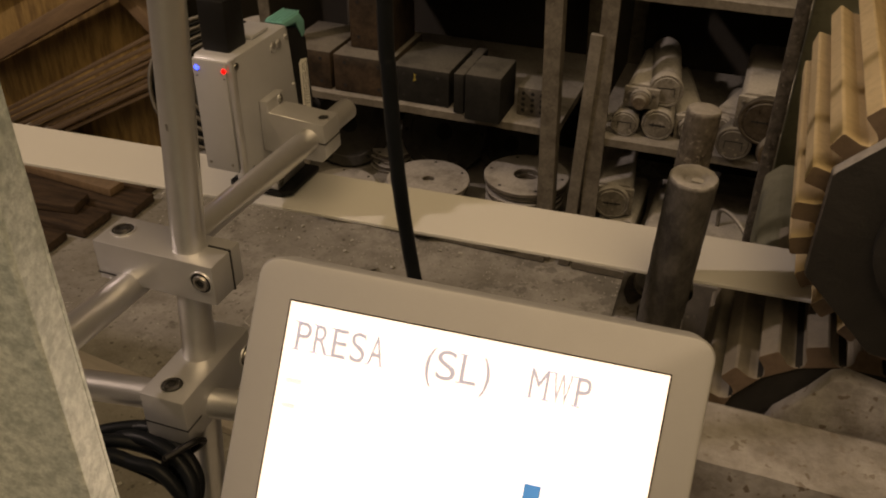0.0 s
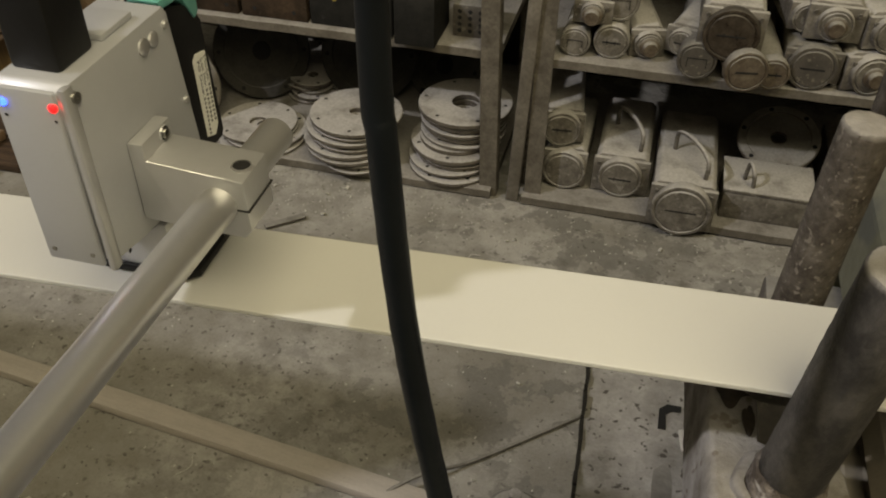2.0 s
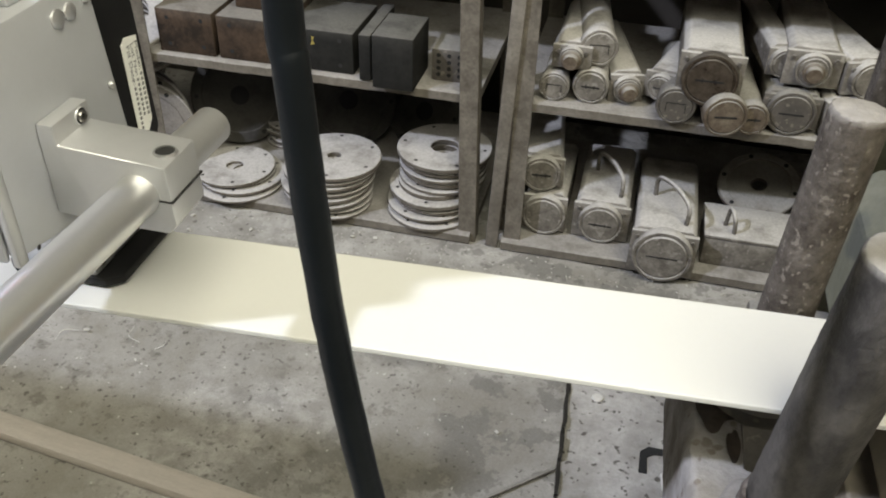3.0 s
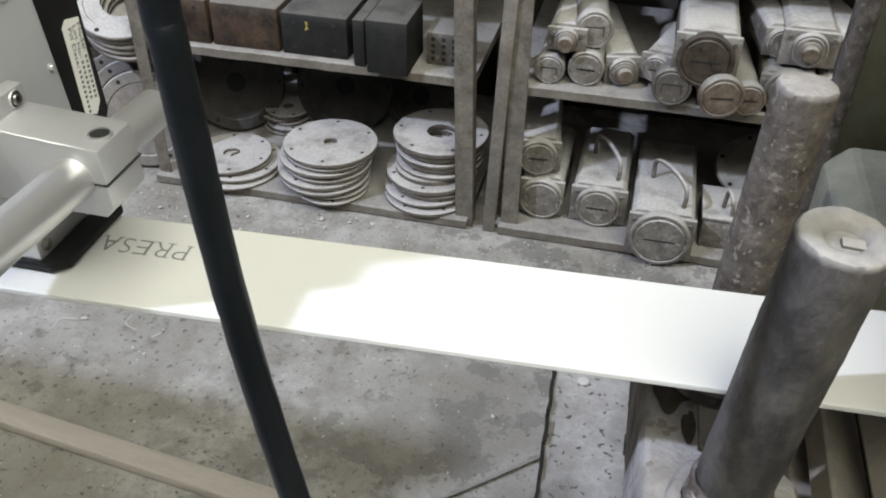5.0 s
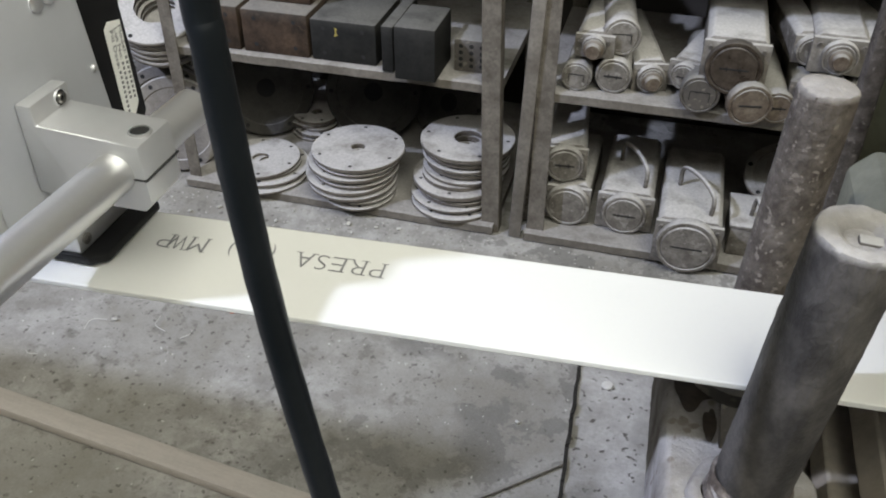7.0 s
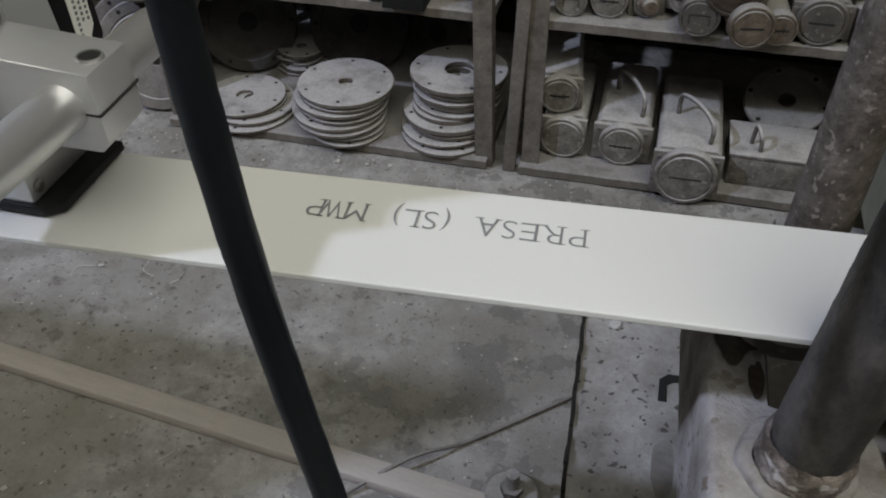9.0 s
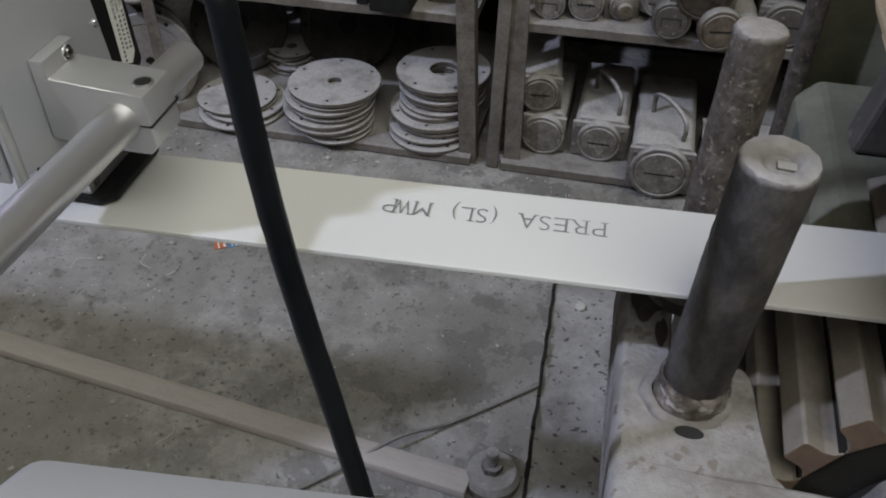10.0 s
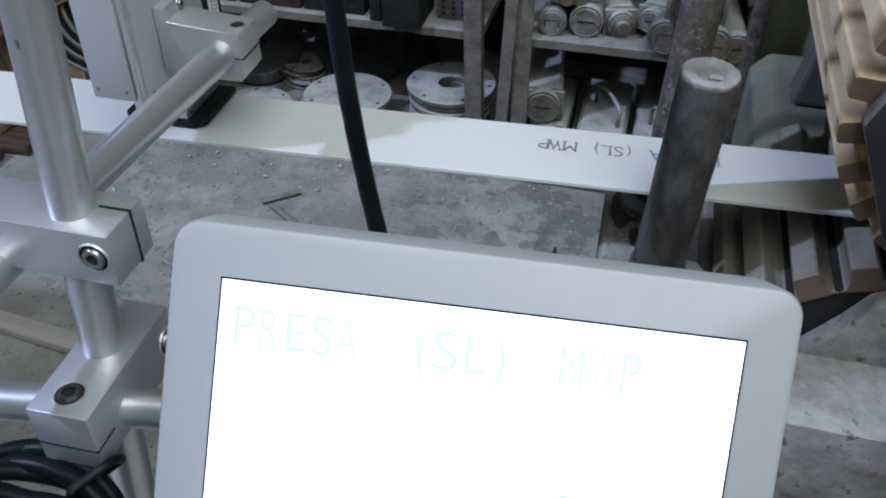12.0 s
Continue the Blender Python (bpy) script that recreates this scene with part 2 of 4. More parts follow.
HUB = surface("black_hub_iron", (0.016, 0.015, 0.013), (0.032, 0.029, 0.025), 0.75, 0.1, stain=25, grain=100, bump=0.5, spec=0.25)
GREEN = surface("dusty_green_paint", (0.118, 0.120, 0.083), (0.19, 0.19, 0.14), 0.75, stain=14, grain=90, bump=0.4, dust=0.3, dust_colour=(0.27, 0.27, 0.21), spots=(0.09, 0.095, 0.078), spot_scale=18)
GALV = surface("galvanised_sheet", (0.42, 0.5, 0.48), (0.74, 0.82, 0.79), 0.45, 0.2, stain=260, grain=620, bump=0.3, speck=0.4, spread=0.13)
ORANGE = plain("orange_print", (0.55, 0.17, 0.06), 0.5)
BLUE_PRINT = plain("blue_print", (0.12, 0.24, 0.4), 0.5)
CRUMB = surface("pale_plastic_crumbs", (0.6, 0.59, 0.55), (0.5, 0.49, 0.45), 0.8, bump=0)


# ---- building helpers ----
def thing(name, m, label, category, group=""):
    ob = new(name)
    ob.empty_display_size = 0.05
    ob.matrix_world = m
    return tagged(ob, label, category, group)


def mesh_of(name, bm, material, smooth=False):
    me = bpy.data.meshes.new(name)
    bm.normal_update()
    bm.to_mesh(me)
    bm.free()
    me.materials.append(material)
    if smooth:
        for f in me.polygons:
            f.use_smooth = True
        me.set_sharp_from_angle(angle=radians(38))
    return me


def part(name, bm, material, parent, label="", smooth=True):
    ob = new(name, mesh_of(name, bm, material, smooth))
    ob.parent = parent
    return tagged(ob, label)


def single(name, bm, material, m, label, category, group="", kind="", smooth=True):
    ob = new(name, mesh_of(name, bm, material, smooth))
    ob.matrix_world = m
    return tagged(ob, label, category, group, kind)


def block(x0, x1, y0, y1, z0, z1, bevel=0.0, segments=2, bm=None, m=None):
    """A block between two corners, bevelled, added to bm if given."""
    own = bmesh.new()
    bmesh.ops.create_cube(own, size=1)
    for v in own.verts:
        v.co = Vector(((x0 + x1) / 2 + v.co.x * (x1 - x0), (y0 + y1) / 2 + v.co.y * (y1 - y0), (z0 + z1) / 2 + v.co.z * (z1 - z0)))
    if bevel:
        bmesh.ops.bevel(own, geom=own.edges[:], offset=bevel, segments=segments, affect="EDGES", profile=0.5)
    return joined(own, bm, m)


def joined(own, bm, m=None):
    if m is not None:
        own.transform(m)
    if bm is None:
        return own
    me = bpy.data.meshes.new("tmp")
    own.to_mesh(me)
    own.free()
    bm.from_mesh(me)
    bpy.data.meshes.remove(me)
    return bm


def lathe(profile, steps=32, bm=None, m=None, arc=360):
    """Turns (radius, height) pairs about z; a zero radius closes the end."""
    own = bmesh.new()
    full = arc == 360
    count = steps if full else steps + 1
    rings = []
    for r, h in profile:
        if r == 0:
            rings.append([own.verts.new((0, 0, h))])
        else:
            rings.append([own.verts.new((r * math.cos(radians(arc) * k / steps), r * math.sin(radians(arc) * k / steps), h)) for k in range(count)])
    for a, b in zip(rings, rings[1:]):
        for k in range(steps):
            j = (k + 1) % count
            if len(a) == 1 and len(b) == 1:
                continue
            if len(a) == 1:
                own.faces.new((a[0], b[j], b[k])[::-1])
            elif len(b) == 1:
                own.faces.new((a[k], a[j], b[0]))
            else:
                own.faces.new((a[k], a[j], b[j], b[k]))
    bmesh.ops.recalc_face_normals(own, faces=own.faces[:])
    return joined(own, bm, m)


def along(p, q):
    """The pose that lays z from p to q."""
    p, q = Vector(p), Vector(q)
    return Matrix.Translation(p) @ (q - p).to_track_quat("Z", "Y").to_matrix().to_4x4()


def rod(p, q, r, bm=None, bevel=0.001, steps=28):
    length = (Vector(q) - Vector(p)).length
    return lathe([(0, 0), (r - bevel, 0), (r, bevel), (r, length - bevel), (r - bevel, length), (0, length)], steps, bm, along(p, q))


def prism(outline, depth, bevel=0.0, bm=None, m=None):
    """An outline in x and z, from y = 0 to y = depth."""
    own = bmesh.new()
    f = own.faces.new([own.verts.new((x, 0, z)) for x, z in outline])
    out = bmesh.ops.extrude_face_region(own, geom=[f])
    for v in out["geom"]:
        if isinstance(v, bmesh.types.BMVert):
            v.co.y += depth
    bmesh.ops.recalc_face_normals(own, faces=own.faces[:])
    if bevel:
        bmesh.ops.bevel(own, geom=own.edges[:], offset=bevel, segments=2, affect="EDGES", profile=0.5)
    return joined(own, bm, m)


def tube(points, r, steps=14, bm=None, fine=8):
    """A round tube through points, smoothed."""
    pts = [Vector(p) for p in points]
    ring = []
    ext = [pts[0] * 2 - pts[1]] + pts + [pts[-1] * 2 - pts[-2]]
    for i in range(1, len(ext) - 2):
        a, b, c, d = ext[i - 1:i + 3]
        for k in range(fine):
            u = k / fine
            ring.append(0.5 * ((2 * b) + (c - a) * u + (2 * a - 5 * b + 4 * c - d) * u * u + (3 * b - a - 3 * c + d) * u ** 3))
    ring.append(pts[-1])
    own = bmesh.new()
    rows, side = [], None
    for i, p in enumerate(ring):
        way = (ring[min(i + 1, len(ring) - 1)] - ring[max(i - 1, 0)]).normalized()
        if side is None:
            side = way.orthogonal().normalized()
        side = (side - way * side.dot(way)).normalized()
        up = way.cross(side)
        rows.append([own.verts.new(p + r * (side * math.cos(2 * math.pi * k / steps) + up * math.sin(2 * math.pi * k / steps))) for k in range(steps)])
    for a, b in zip(rows, rows[1:]):
        for k in range(steps):
            own.faces.new((a[k], a[(k + 1) % steps], b[(k + 1) % steps], b[k]))
    own.faces.new(rows[0][::-1])
    own.faces.new(rows[-1])
    bmesh.ops.recalc_face_normals(own, faces=own.faces[:])
    return joined(own, bm)


def socket_bolt(name, parent, p, way, r=0.0042):
    """A socket-head screw whose head looks along way."""
    m = along(p, Vector(p) + Vector(way))
    head = part(name, lathe([(0, -0.004), (r * 0.8, -0.004), (r * 0.8, 0.0008), (r * 0.7, 0.0016), (r * 0.46, 0.0016), (r * 0.42, 0.0006), (0, 0.0006)], 24, None, m), BOLT, parent, "steel socket-head screw")
    part("counterbore", lathe([(r, 0.0003), (0, 0.0003)], 28, None, m), HOLE, head, "", False)
    part("counterbore_rim", lathe([(r, 0.0), (r, 0.0006), (r * 1.1, 0.0008), (r * 1.16, 0.0)], 28, None, m), ALUMINIUM, head)
    part("socket", lathe([(r * 0.4, 0.0009), (0, 0.0009)], 6, None, m), HOLE, head, "", False)
    return head


SERIFS = {"P": ((-0.18, 0.38, 0), (-0.18, 0.2, 1)), "R": ((-0.16, 0.34, 0), (0.8, 1.14, 0), (-0.16, 0.2, 1)), "E": ((-0.18, 0.1, 0), (-0.18, 0.1, 1)), "L": ((-0.2, 0.2, 0), (-0.2, 0.36, 1)),
          "A": ((-0.14, 0.2, 0), (0.76, 1.14, 0)), "M": ((-0.12, 0.2, 0), (0.78, 1.12, 0), (-0.12, 0.1, 1), (0.9, 1.12, 1)), "W": ((-0.12, 0.16, 1), (0.84, 1.12, 1))}


def letters(name, text, size, width, m, material, parent=None, depth=0.00015, thin=0.0, feet=0.0):
    """Text in the built-in font as a mesh, fitted to a width along x."""
    cu = bpy.data.curves.new(name, "FONT")
    cu.body, cu.size, cu.extrude, cu.offset = text, size, depth, -thin
    tmp = bpy.data.objects.new(name, cu)
    scene.collection.objects.link(tmp)
    me = bpy.data.meshes.new_from_object(tmp.evaluated_get(bpy.context.evaluated_depsgraph_get()))
    bpy.data.objects.remove(tmp)
    xs = [v.co.x for v in me.vertices]
    if width:
        k = width / (max(xs) - min(xs))
        for v in me.vertices:
            v.co.x = (v.co.x - min(xs)) * k
    if feet:
        xs, ys = [v.co.x for v in me.vertices], [v.co.y for v in me.vertices]
        a, w, b, h = min(xs), max(xs) - min(xs), min(ys), max(ys) - min(ys)
        bars = bmesh.new()
        bars.from_mesh(me)
        for u0, u1, v in SERIFS.get(text, ()):
            y = b + v * h
            block(a + u0 * w, a + u1 * w, y - feet * (v > 0.5), y + feet * (v <= 0.5), -depth, depth, 0, 1, bars)
        bars.to_mesh(me)
        bars.free()
    me.materials.clear()
    me.materials.append(material)
    me.transform(m)
    ob = new(name, me)
    ob.parent = parent
    return ob


# ---- setting ----
def ground_sheet():
    bm = bmesh.new()
    bmesh.ops.create_grid(bm, x_segments=150, y_segments=110, size=1)
    for v in bm.verts:
        v.co = Vector((v.co.x * 4.6 - 0.5, v.co.y * 3.4 - 0.7, 0))
        v.co.z = 0.006 * noise.fractal(v.co * 2.2, 1.0, 2.0, 4) + 0.0015 * noise.noise(v.co * 22)
    return single("floor", bm, CONCRETE, Matrix(), "worn grey concrete floor with stains and pits", "floor", kind="structure")


ground_sheet()
single("wall_north", block(-5, 4, 2.62, 2.74, -0.02, 5.2), WALL, Matrix(), "dark wall behind the shelves", "wall", kind="structure")
single("wall_south", block(-5, 4, -4.12, -4.0, -0.02, 5.2), WALL, Matrix(), "dark plain wall of the hall", "wall", kind="structure")
single("wall_west", block(-5.12, -5, -4.12, 2.74, -0.02, 5.2), WALL, Matrix(), "dark plain wall of the hall", "wall", kind="structure")
single("wall_east", block(4, 4.12, -4.12, 2.74, -0.02, 5.2), WALL, Matrix(), "dark plain wall of the hall", "wall", kind="structure")
# Unseen wall, added so its top edge casts the floor's shade line.
single("wall_partition", block(-2.75, -1.24, 0.45, 0.50, -0.02, 1.265), WALL, Matrix(), "unseen low wall added to cast the shade on the floor", "wall", kind="structure")
single("ceiling", block(-5.12, 4.12, -4.12, 2.74, 5.2, 5.3), CEILING, Matrix(), "dusty pale ceiling of the hall", "ceiling", kind="structure")

# ---- the board and its print ----
PLANK_Z, SPEED = 1.055, 0.0363
PLANK_TURN = math.atan(0.0533)


def on_plank(x, dz=0.0, across=0.0):
    """The pose on the board's middle line at x; across: metres towards its far edge."""
    c, s = math.cos(PLANK_TURN), math.sin(PLANK_TURN)
    return pose(x - s * across, 0.4191 + 0.0533 * x + c * across, PLANK_Z + dz, 0, 0, math.degrees(PLANK_TURN))


def make_board():
    root = thing("extruded_board", on_plank(0.0), "long ivory white extruded board running through the line", "board")
    part("board_body", block(-2.7, 1.9, -0.0278, 0.0284, -0.0028, 0, 0.0006), PLANK, root, smooth=False)
    return root


# ---- print head ----
def make_print_head():
    root = thing("inkjet_printer", pose(-0.2875, 0.40, PLANK_Z), "silver inkjet printer standing over the board", "print head")
    side = [(-0.043, 0.037), (-0.0445, 0.114), (-0.041, 0.1165), (0.025, 0.1165), (0.0275, 0.113), (0.0345, 0.050), (0.0345, 0.032), (-0.012, 0.032)]
    m = Matrix(((0, 1, 0, -0.0145), (1, 0, 0, 0), (0, 0, 1, 0), (0, 0, 0, 1)))
    body = part("case", prism(side, 0.029, 0.0012, None, m), BOX_METAL, root, "silver metal case")
    part("face_plate", block(-0.0142, 0.0105, -0.0462, -0.0438, 0.036, 0.1145, 0.001), BOX_METAL, body)
    part("cover_edge", block(0.0118, 0.0150, -0.0455, -0.040, 0.034, 0.1160, 0.001), ALUMINIUM, body)
    for name, x, mat in (("blue_light", -0.0108, LED_BLUE), ("red_light", 0.0092, LED_RED)):
        part(name, lathe([(0.0017, -0.0005), (0.0017, 0.0004), (0.001, 0.0011), (0, 0.0013)], 16, None, along((x, -0.0462, 0.1088), (x, -1, 0.1088))), mat, body, name.replace("_", " ") + " that glows")
        part("pin_hole", lathe([(0.0007, 0.0002), (0, 0.0002)], 10, None, along((x, -0.0463, 0.1035), (x, -1, 0.1035))), HOLE, body)
    for x in (-0.0105, 0.0065):
        part("screw", lathe([(0.0011, 0), (0.0011, 0.0003), (0, 0.0003)], 12, None, along((x, -0.0462, 0.0415), (x, -1, 0.0415))), BOLT, body)
    for y, z, r in ((0.006, 0.1075, 0.0036), (0.0135, 0.1075, 0.0032), (0.0235, 0.1092, 0.0018), (0.0285, 0.072, 0.0016)):
        part("screw", lathe([(r, 0), (r, 0.0008), (r * 0.7, 0.0014), (0, 0.0014)], 18, None, along((0.0145, y, z), (1, y, z))), ROD_METAL, body)
    part("corner_screw", lathe([(0.0022, 0), (0.0022, 0.001), (0.001, 0.001), (0.0009, 0.0002), (0, 0.0002)], 16, None, along((0.0150, -0.0405, 0.111), (1, -0.0405, 0.111))), BOLT, body)
    part("screw_hole", lathe([(0.0011, 0.0003), (0, 0.0003)], 10, None, along((0.0145, -0.034, 0.036), (1, -0.034, 0.036))), HOLE, body)
    plug = part("plug", block(-0.012, 0.008, -0.036, -0.014, 0.116, 0.150, 0.002), BLACK, root, "black connector plug")
    part("plug_cable", tube([(-0.002, -0.025, 0.149), (-0.004, -0.027, 0.20), (-0.03, -0.05, 0.30), (-0.09, -0.10, 0.42)], 0.0055), RUBBER, plug, "black cable")
    part("socket_block", block(-0.010, 0.009, -0.010, 0.012, 0.1165, 0.1195, 0.001), BOX_METAL, root)
    latch = part("latch", prism([(0.0255, 0.1172), (0.050, 0.1172), (0.056, 0.110), (0.056, 0.1005), (0.0525, 0.0985), (0.044, 0.112), (0.0285, 0.113)], 0.0145, 0.0006, None, m @ pose(0, 0.0120, 0)), TEAL, root, "teal plastic cartridge latch")
    for k in range(5):
        part("rib", block(-0.0020 + k * 0.0029, -0.0006 + k * 0.0029, 0.027, 0.052, 0.1168, 0.1184, 0.0003), TEAL, latch)
    cart = part("cartridge", prism([(0.0347, 0.033), (0.0347, 0.050), (0.0285, 0.106), (0.034, 0.1115), (0.050, 0.106), (0.0585, 0.096), (0.0625, 0.036), (0.060, 0.033)], 0.022, 0.001, None, m @ pose(0, 0.0035, 0)), BLACK, root, "black ink cartridge")
    tag = part("sticker", prism([(0.0455, 0.0415), (0.0445, 0.081), (0.0475, 0.0835), (0.0560, 0.0815), (0.0568, 0.043), (0.0530, 0.0385)], 0.0004, 0, None, m @ pose(0, 0.0258, 0)), PAPER, cart, "white printed sticker", False)
    for k, (word, start) in enumerate((("Model:", 0.0655), ("Lot No:", 0.0640), ("Fill Date:", 0.0610))):
        y = 0.0537 - k * 0.0031
        turned = Matrix(((0, 0, 1, 0.0118), (0, 1, 0, y), (-1, 0, 0, 0.0795), (0, 0, 0, 1))) @ pose(0, 0, 0)
        letters("sticker_word", word, 0.0031, 0.0793 - start - 0.0012, turned, SMALL_INK, tag, 0.00006)
        for j in range(9 - k % 2):
            z1 = start - j * 0.0023
            part("print_mark", block(0.0117, 0.0120, y + 0.0003, y + 0.0015, z1 - 0.0012, z1), SMALL_INK, tag, "", False)
    part("sole", prism([(-0.024, -0.009), (-0.020, -0.012), (0.021, -0.012), (0.027, -0.007), (0.027, 0.034), (-0.024, 0.034)], 0.004, 0.0006, None, Matrix(((1, 0, 0, 0), (0, 0, 1, 0), (0, 1, 0, 0.0015), (0, 0, 0, 1)))), BLACK, root, "black plastic sole plate")
    part("nozzle_block", block(-0.0165, 0.0172, -0.0108, 0.031, 0.0052, 0.0318, 0.0015), ALUMINIUM, root)
    part("screw", lathe([(0.0026, 0), (0.0026, 0.001), (0.0012, 0.0012), (0.001, 0.0004), (0, 0.0004)], 16, None, along((0.0172, -0.006, 0.011), (1, -0.006, 0.011))), BOLT, root)
    arm = part("arm", prism([(0.0148, 0.042), (0.0148, 0.079), (0.0215, 0.079), (0.0215, 0.0712), (0.0625, 0.0685), (0.0635, 0.045), (0.060, 0.0405), (0.034, 0.0405)], 0.0225, 0.0009, None, pose(0, -0.0195, 0)), ALUMINIUM, root, "machined aluminium clamp arm")
    part("slot", block(0.0560, 0.0638, -0.0199, 0.0034, 0.0545, 0.0551), HOLE, arm, "", False)
    part("hole", lathe([(0.0036, 0), (0.0036, 0.0005), (0, 0.0005)], 20, None, pose(0.0575, -0.009, 0.0687)), HOLE, arm)
    part("hole_rim", lathe([(0.0036, 0.0), (0.0036, 0.0009), (0.0042, 0.0009), (0.0046, 0.0)], 28, None, pose(0.0575, -0.009, 0.0687)), ROD_METAL, arm, "bright chamfered rim")
    socket_bolt("bolt", arm, (0.0215, -0.003, 0.0750), (1, 0, 0), 0.0030)
    return root


# ---- stand ----
def make_stand():
    root = thing("rod_stand", pose(-0.207, 0.19, 0.0), "silver rod stand with clamp blocks holding the print head", "stand")
    low, high = (0.0, -0.118, 0.03), (0.0, 0.048, 1.42)
    pole = part("upright_rod", rod(low, high, 0.0083), ROD_METAL, root, "satin steel rod")
    at = lambda z: -0.118 + (z - 0.03) * 0.166 / 1.39
    part("set_mark", block(-0.0006, 0.0006, at(1.205) - 0.0086, at(1.205) - 0.0078, 1.200, 1.206), BOLT, pole)
    part("reach_rod", rod((-0.0316, -0.09, 1.1196), (-0.0295, 0.249, 1.1095), 0.0080), ROD_METAL, root, "satin steel rod")
    part("cross_rod", rod((-0.30, -0.062, 1.062), (0.16, 0.021, 1.058), 0.0080), ROD_METAL, root, "satin steel rod")
    y = at(1.13)
    upper = part("clamp_block", block(-0.048, 0.0205, y - 0.0115, y + 0.0135, 1.118, 1.1405, 0.0009), ALUMINIUM, root, "machined aluminium clamp block")
    part("slot", block(0.0085, 0.0208, y + 0.0040, y + 0.0051, 1.1175, 1.1409), HOLE, upper, "", False)
    part("slot", block(-0.0483, -0.032, y - 0.0118, y + 0.0138, 1.1215, 1.1222), HOLE, upper, "", False)
    socket_bolt("bolt", upper, (-0.0395, y + 0.002, 1.1405), (0, 0, 1), 0.0055)
    socket_bolt("bolt", upper, (0.0135, y - 0.0115, 1.1305), (0, -1, 0), 0.0055)
    y = at(1.065)
    lower = part("clamp_block", block(-0.0125, 0.0125, -0.032, 0.031, -0.0145, 0.0145, 0.0009, 2, None, pose(0.0015, y - 0.003, 1.0645, 0, 0, 1)), ALUMINIUM, root, "machined aluminium clamp block")
    part("slot", block(-0.0128, 0.0128, -0.0323, -0.02, -0.004, -0.0033, 0, 2, None, pose(0.0015, y - 0.003, 1.0645, 0, 0, 1)), HOLE, lower, "", False)
    p = pose(0.0015, y - 0.003, 1.0645, 0, 0, 1)
    socket_bolt("bolt", lower, p @ Vector((0, -0.022, 0.0145)), (0, 0, 1), 0.0055)
    socket_bolt("bolt", lower, p @ Vector((0.0125, 0.025, 0)), p.to_3x3() @ Vector((1, 0, 0)), 0.0055)
    part("foot", lathe([(0, 0), (0.07, 0), (0.07, 0.012), (0.03, 0.02), (0.016, 0.05), (0, 0.05)], 36, None, pose(0, -0.118, 0.004)), DARK_STEEL, root, "round dark steel foot")
    return root


def make_coil():
    pts = []
    rnd = random.Random(4)
    for k in range(98):
        a = k * 2 * math.pi / 14
        r = 0.033 + 0.006 * math.sin(k * 0.53) + rnd.uniform(-0.002, 0.002)
        pts.append((r * math.cos(a), 0.011 * math.sin(k * 0.37), r * 0.95 * math.sin(a)))
    root = thing("cable_coil", pose(-0.222, 0.142, 1.020, -22, 0, 12), "coiled black cable hanging on the stand", "cable")
    part("coiled_cable", tube(pts, 0.0036, 10), RUBBER, root)
    part("tie", tube([(0.024, -0.010, 0.030), (0.035, 0.0, 0.036), (0.034, 0.012, 0.030), (0.022, 0.012, 0.020), (0.020, -0.004, 0.020), (0.024, -0.010, 0.030)], 0.0018, 8), BLACK, root, "black cable tie")


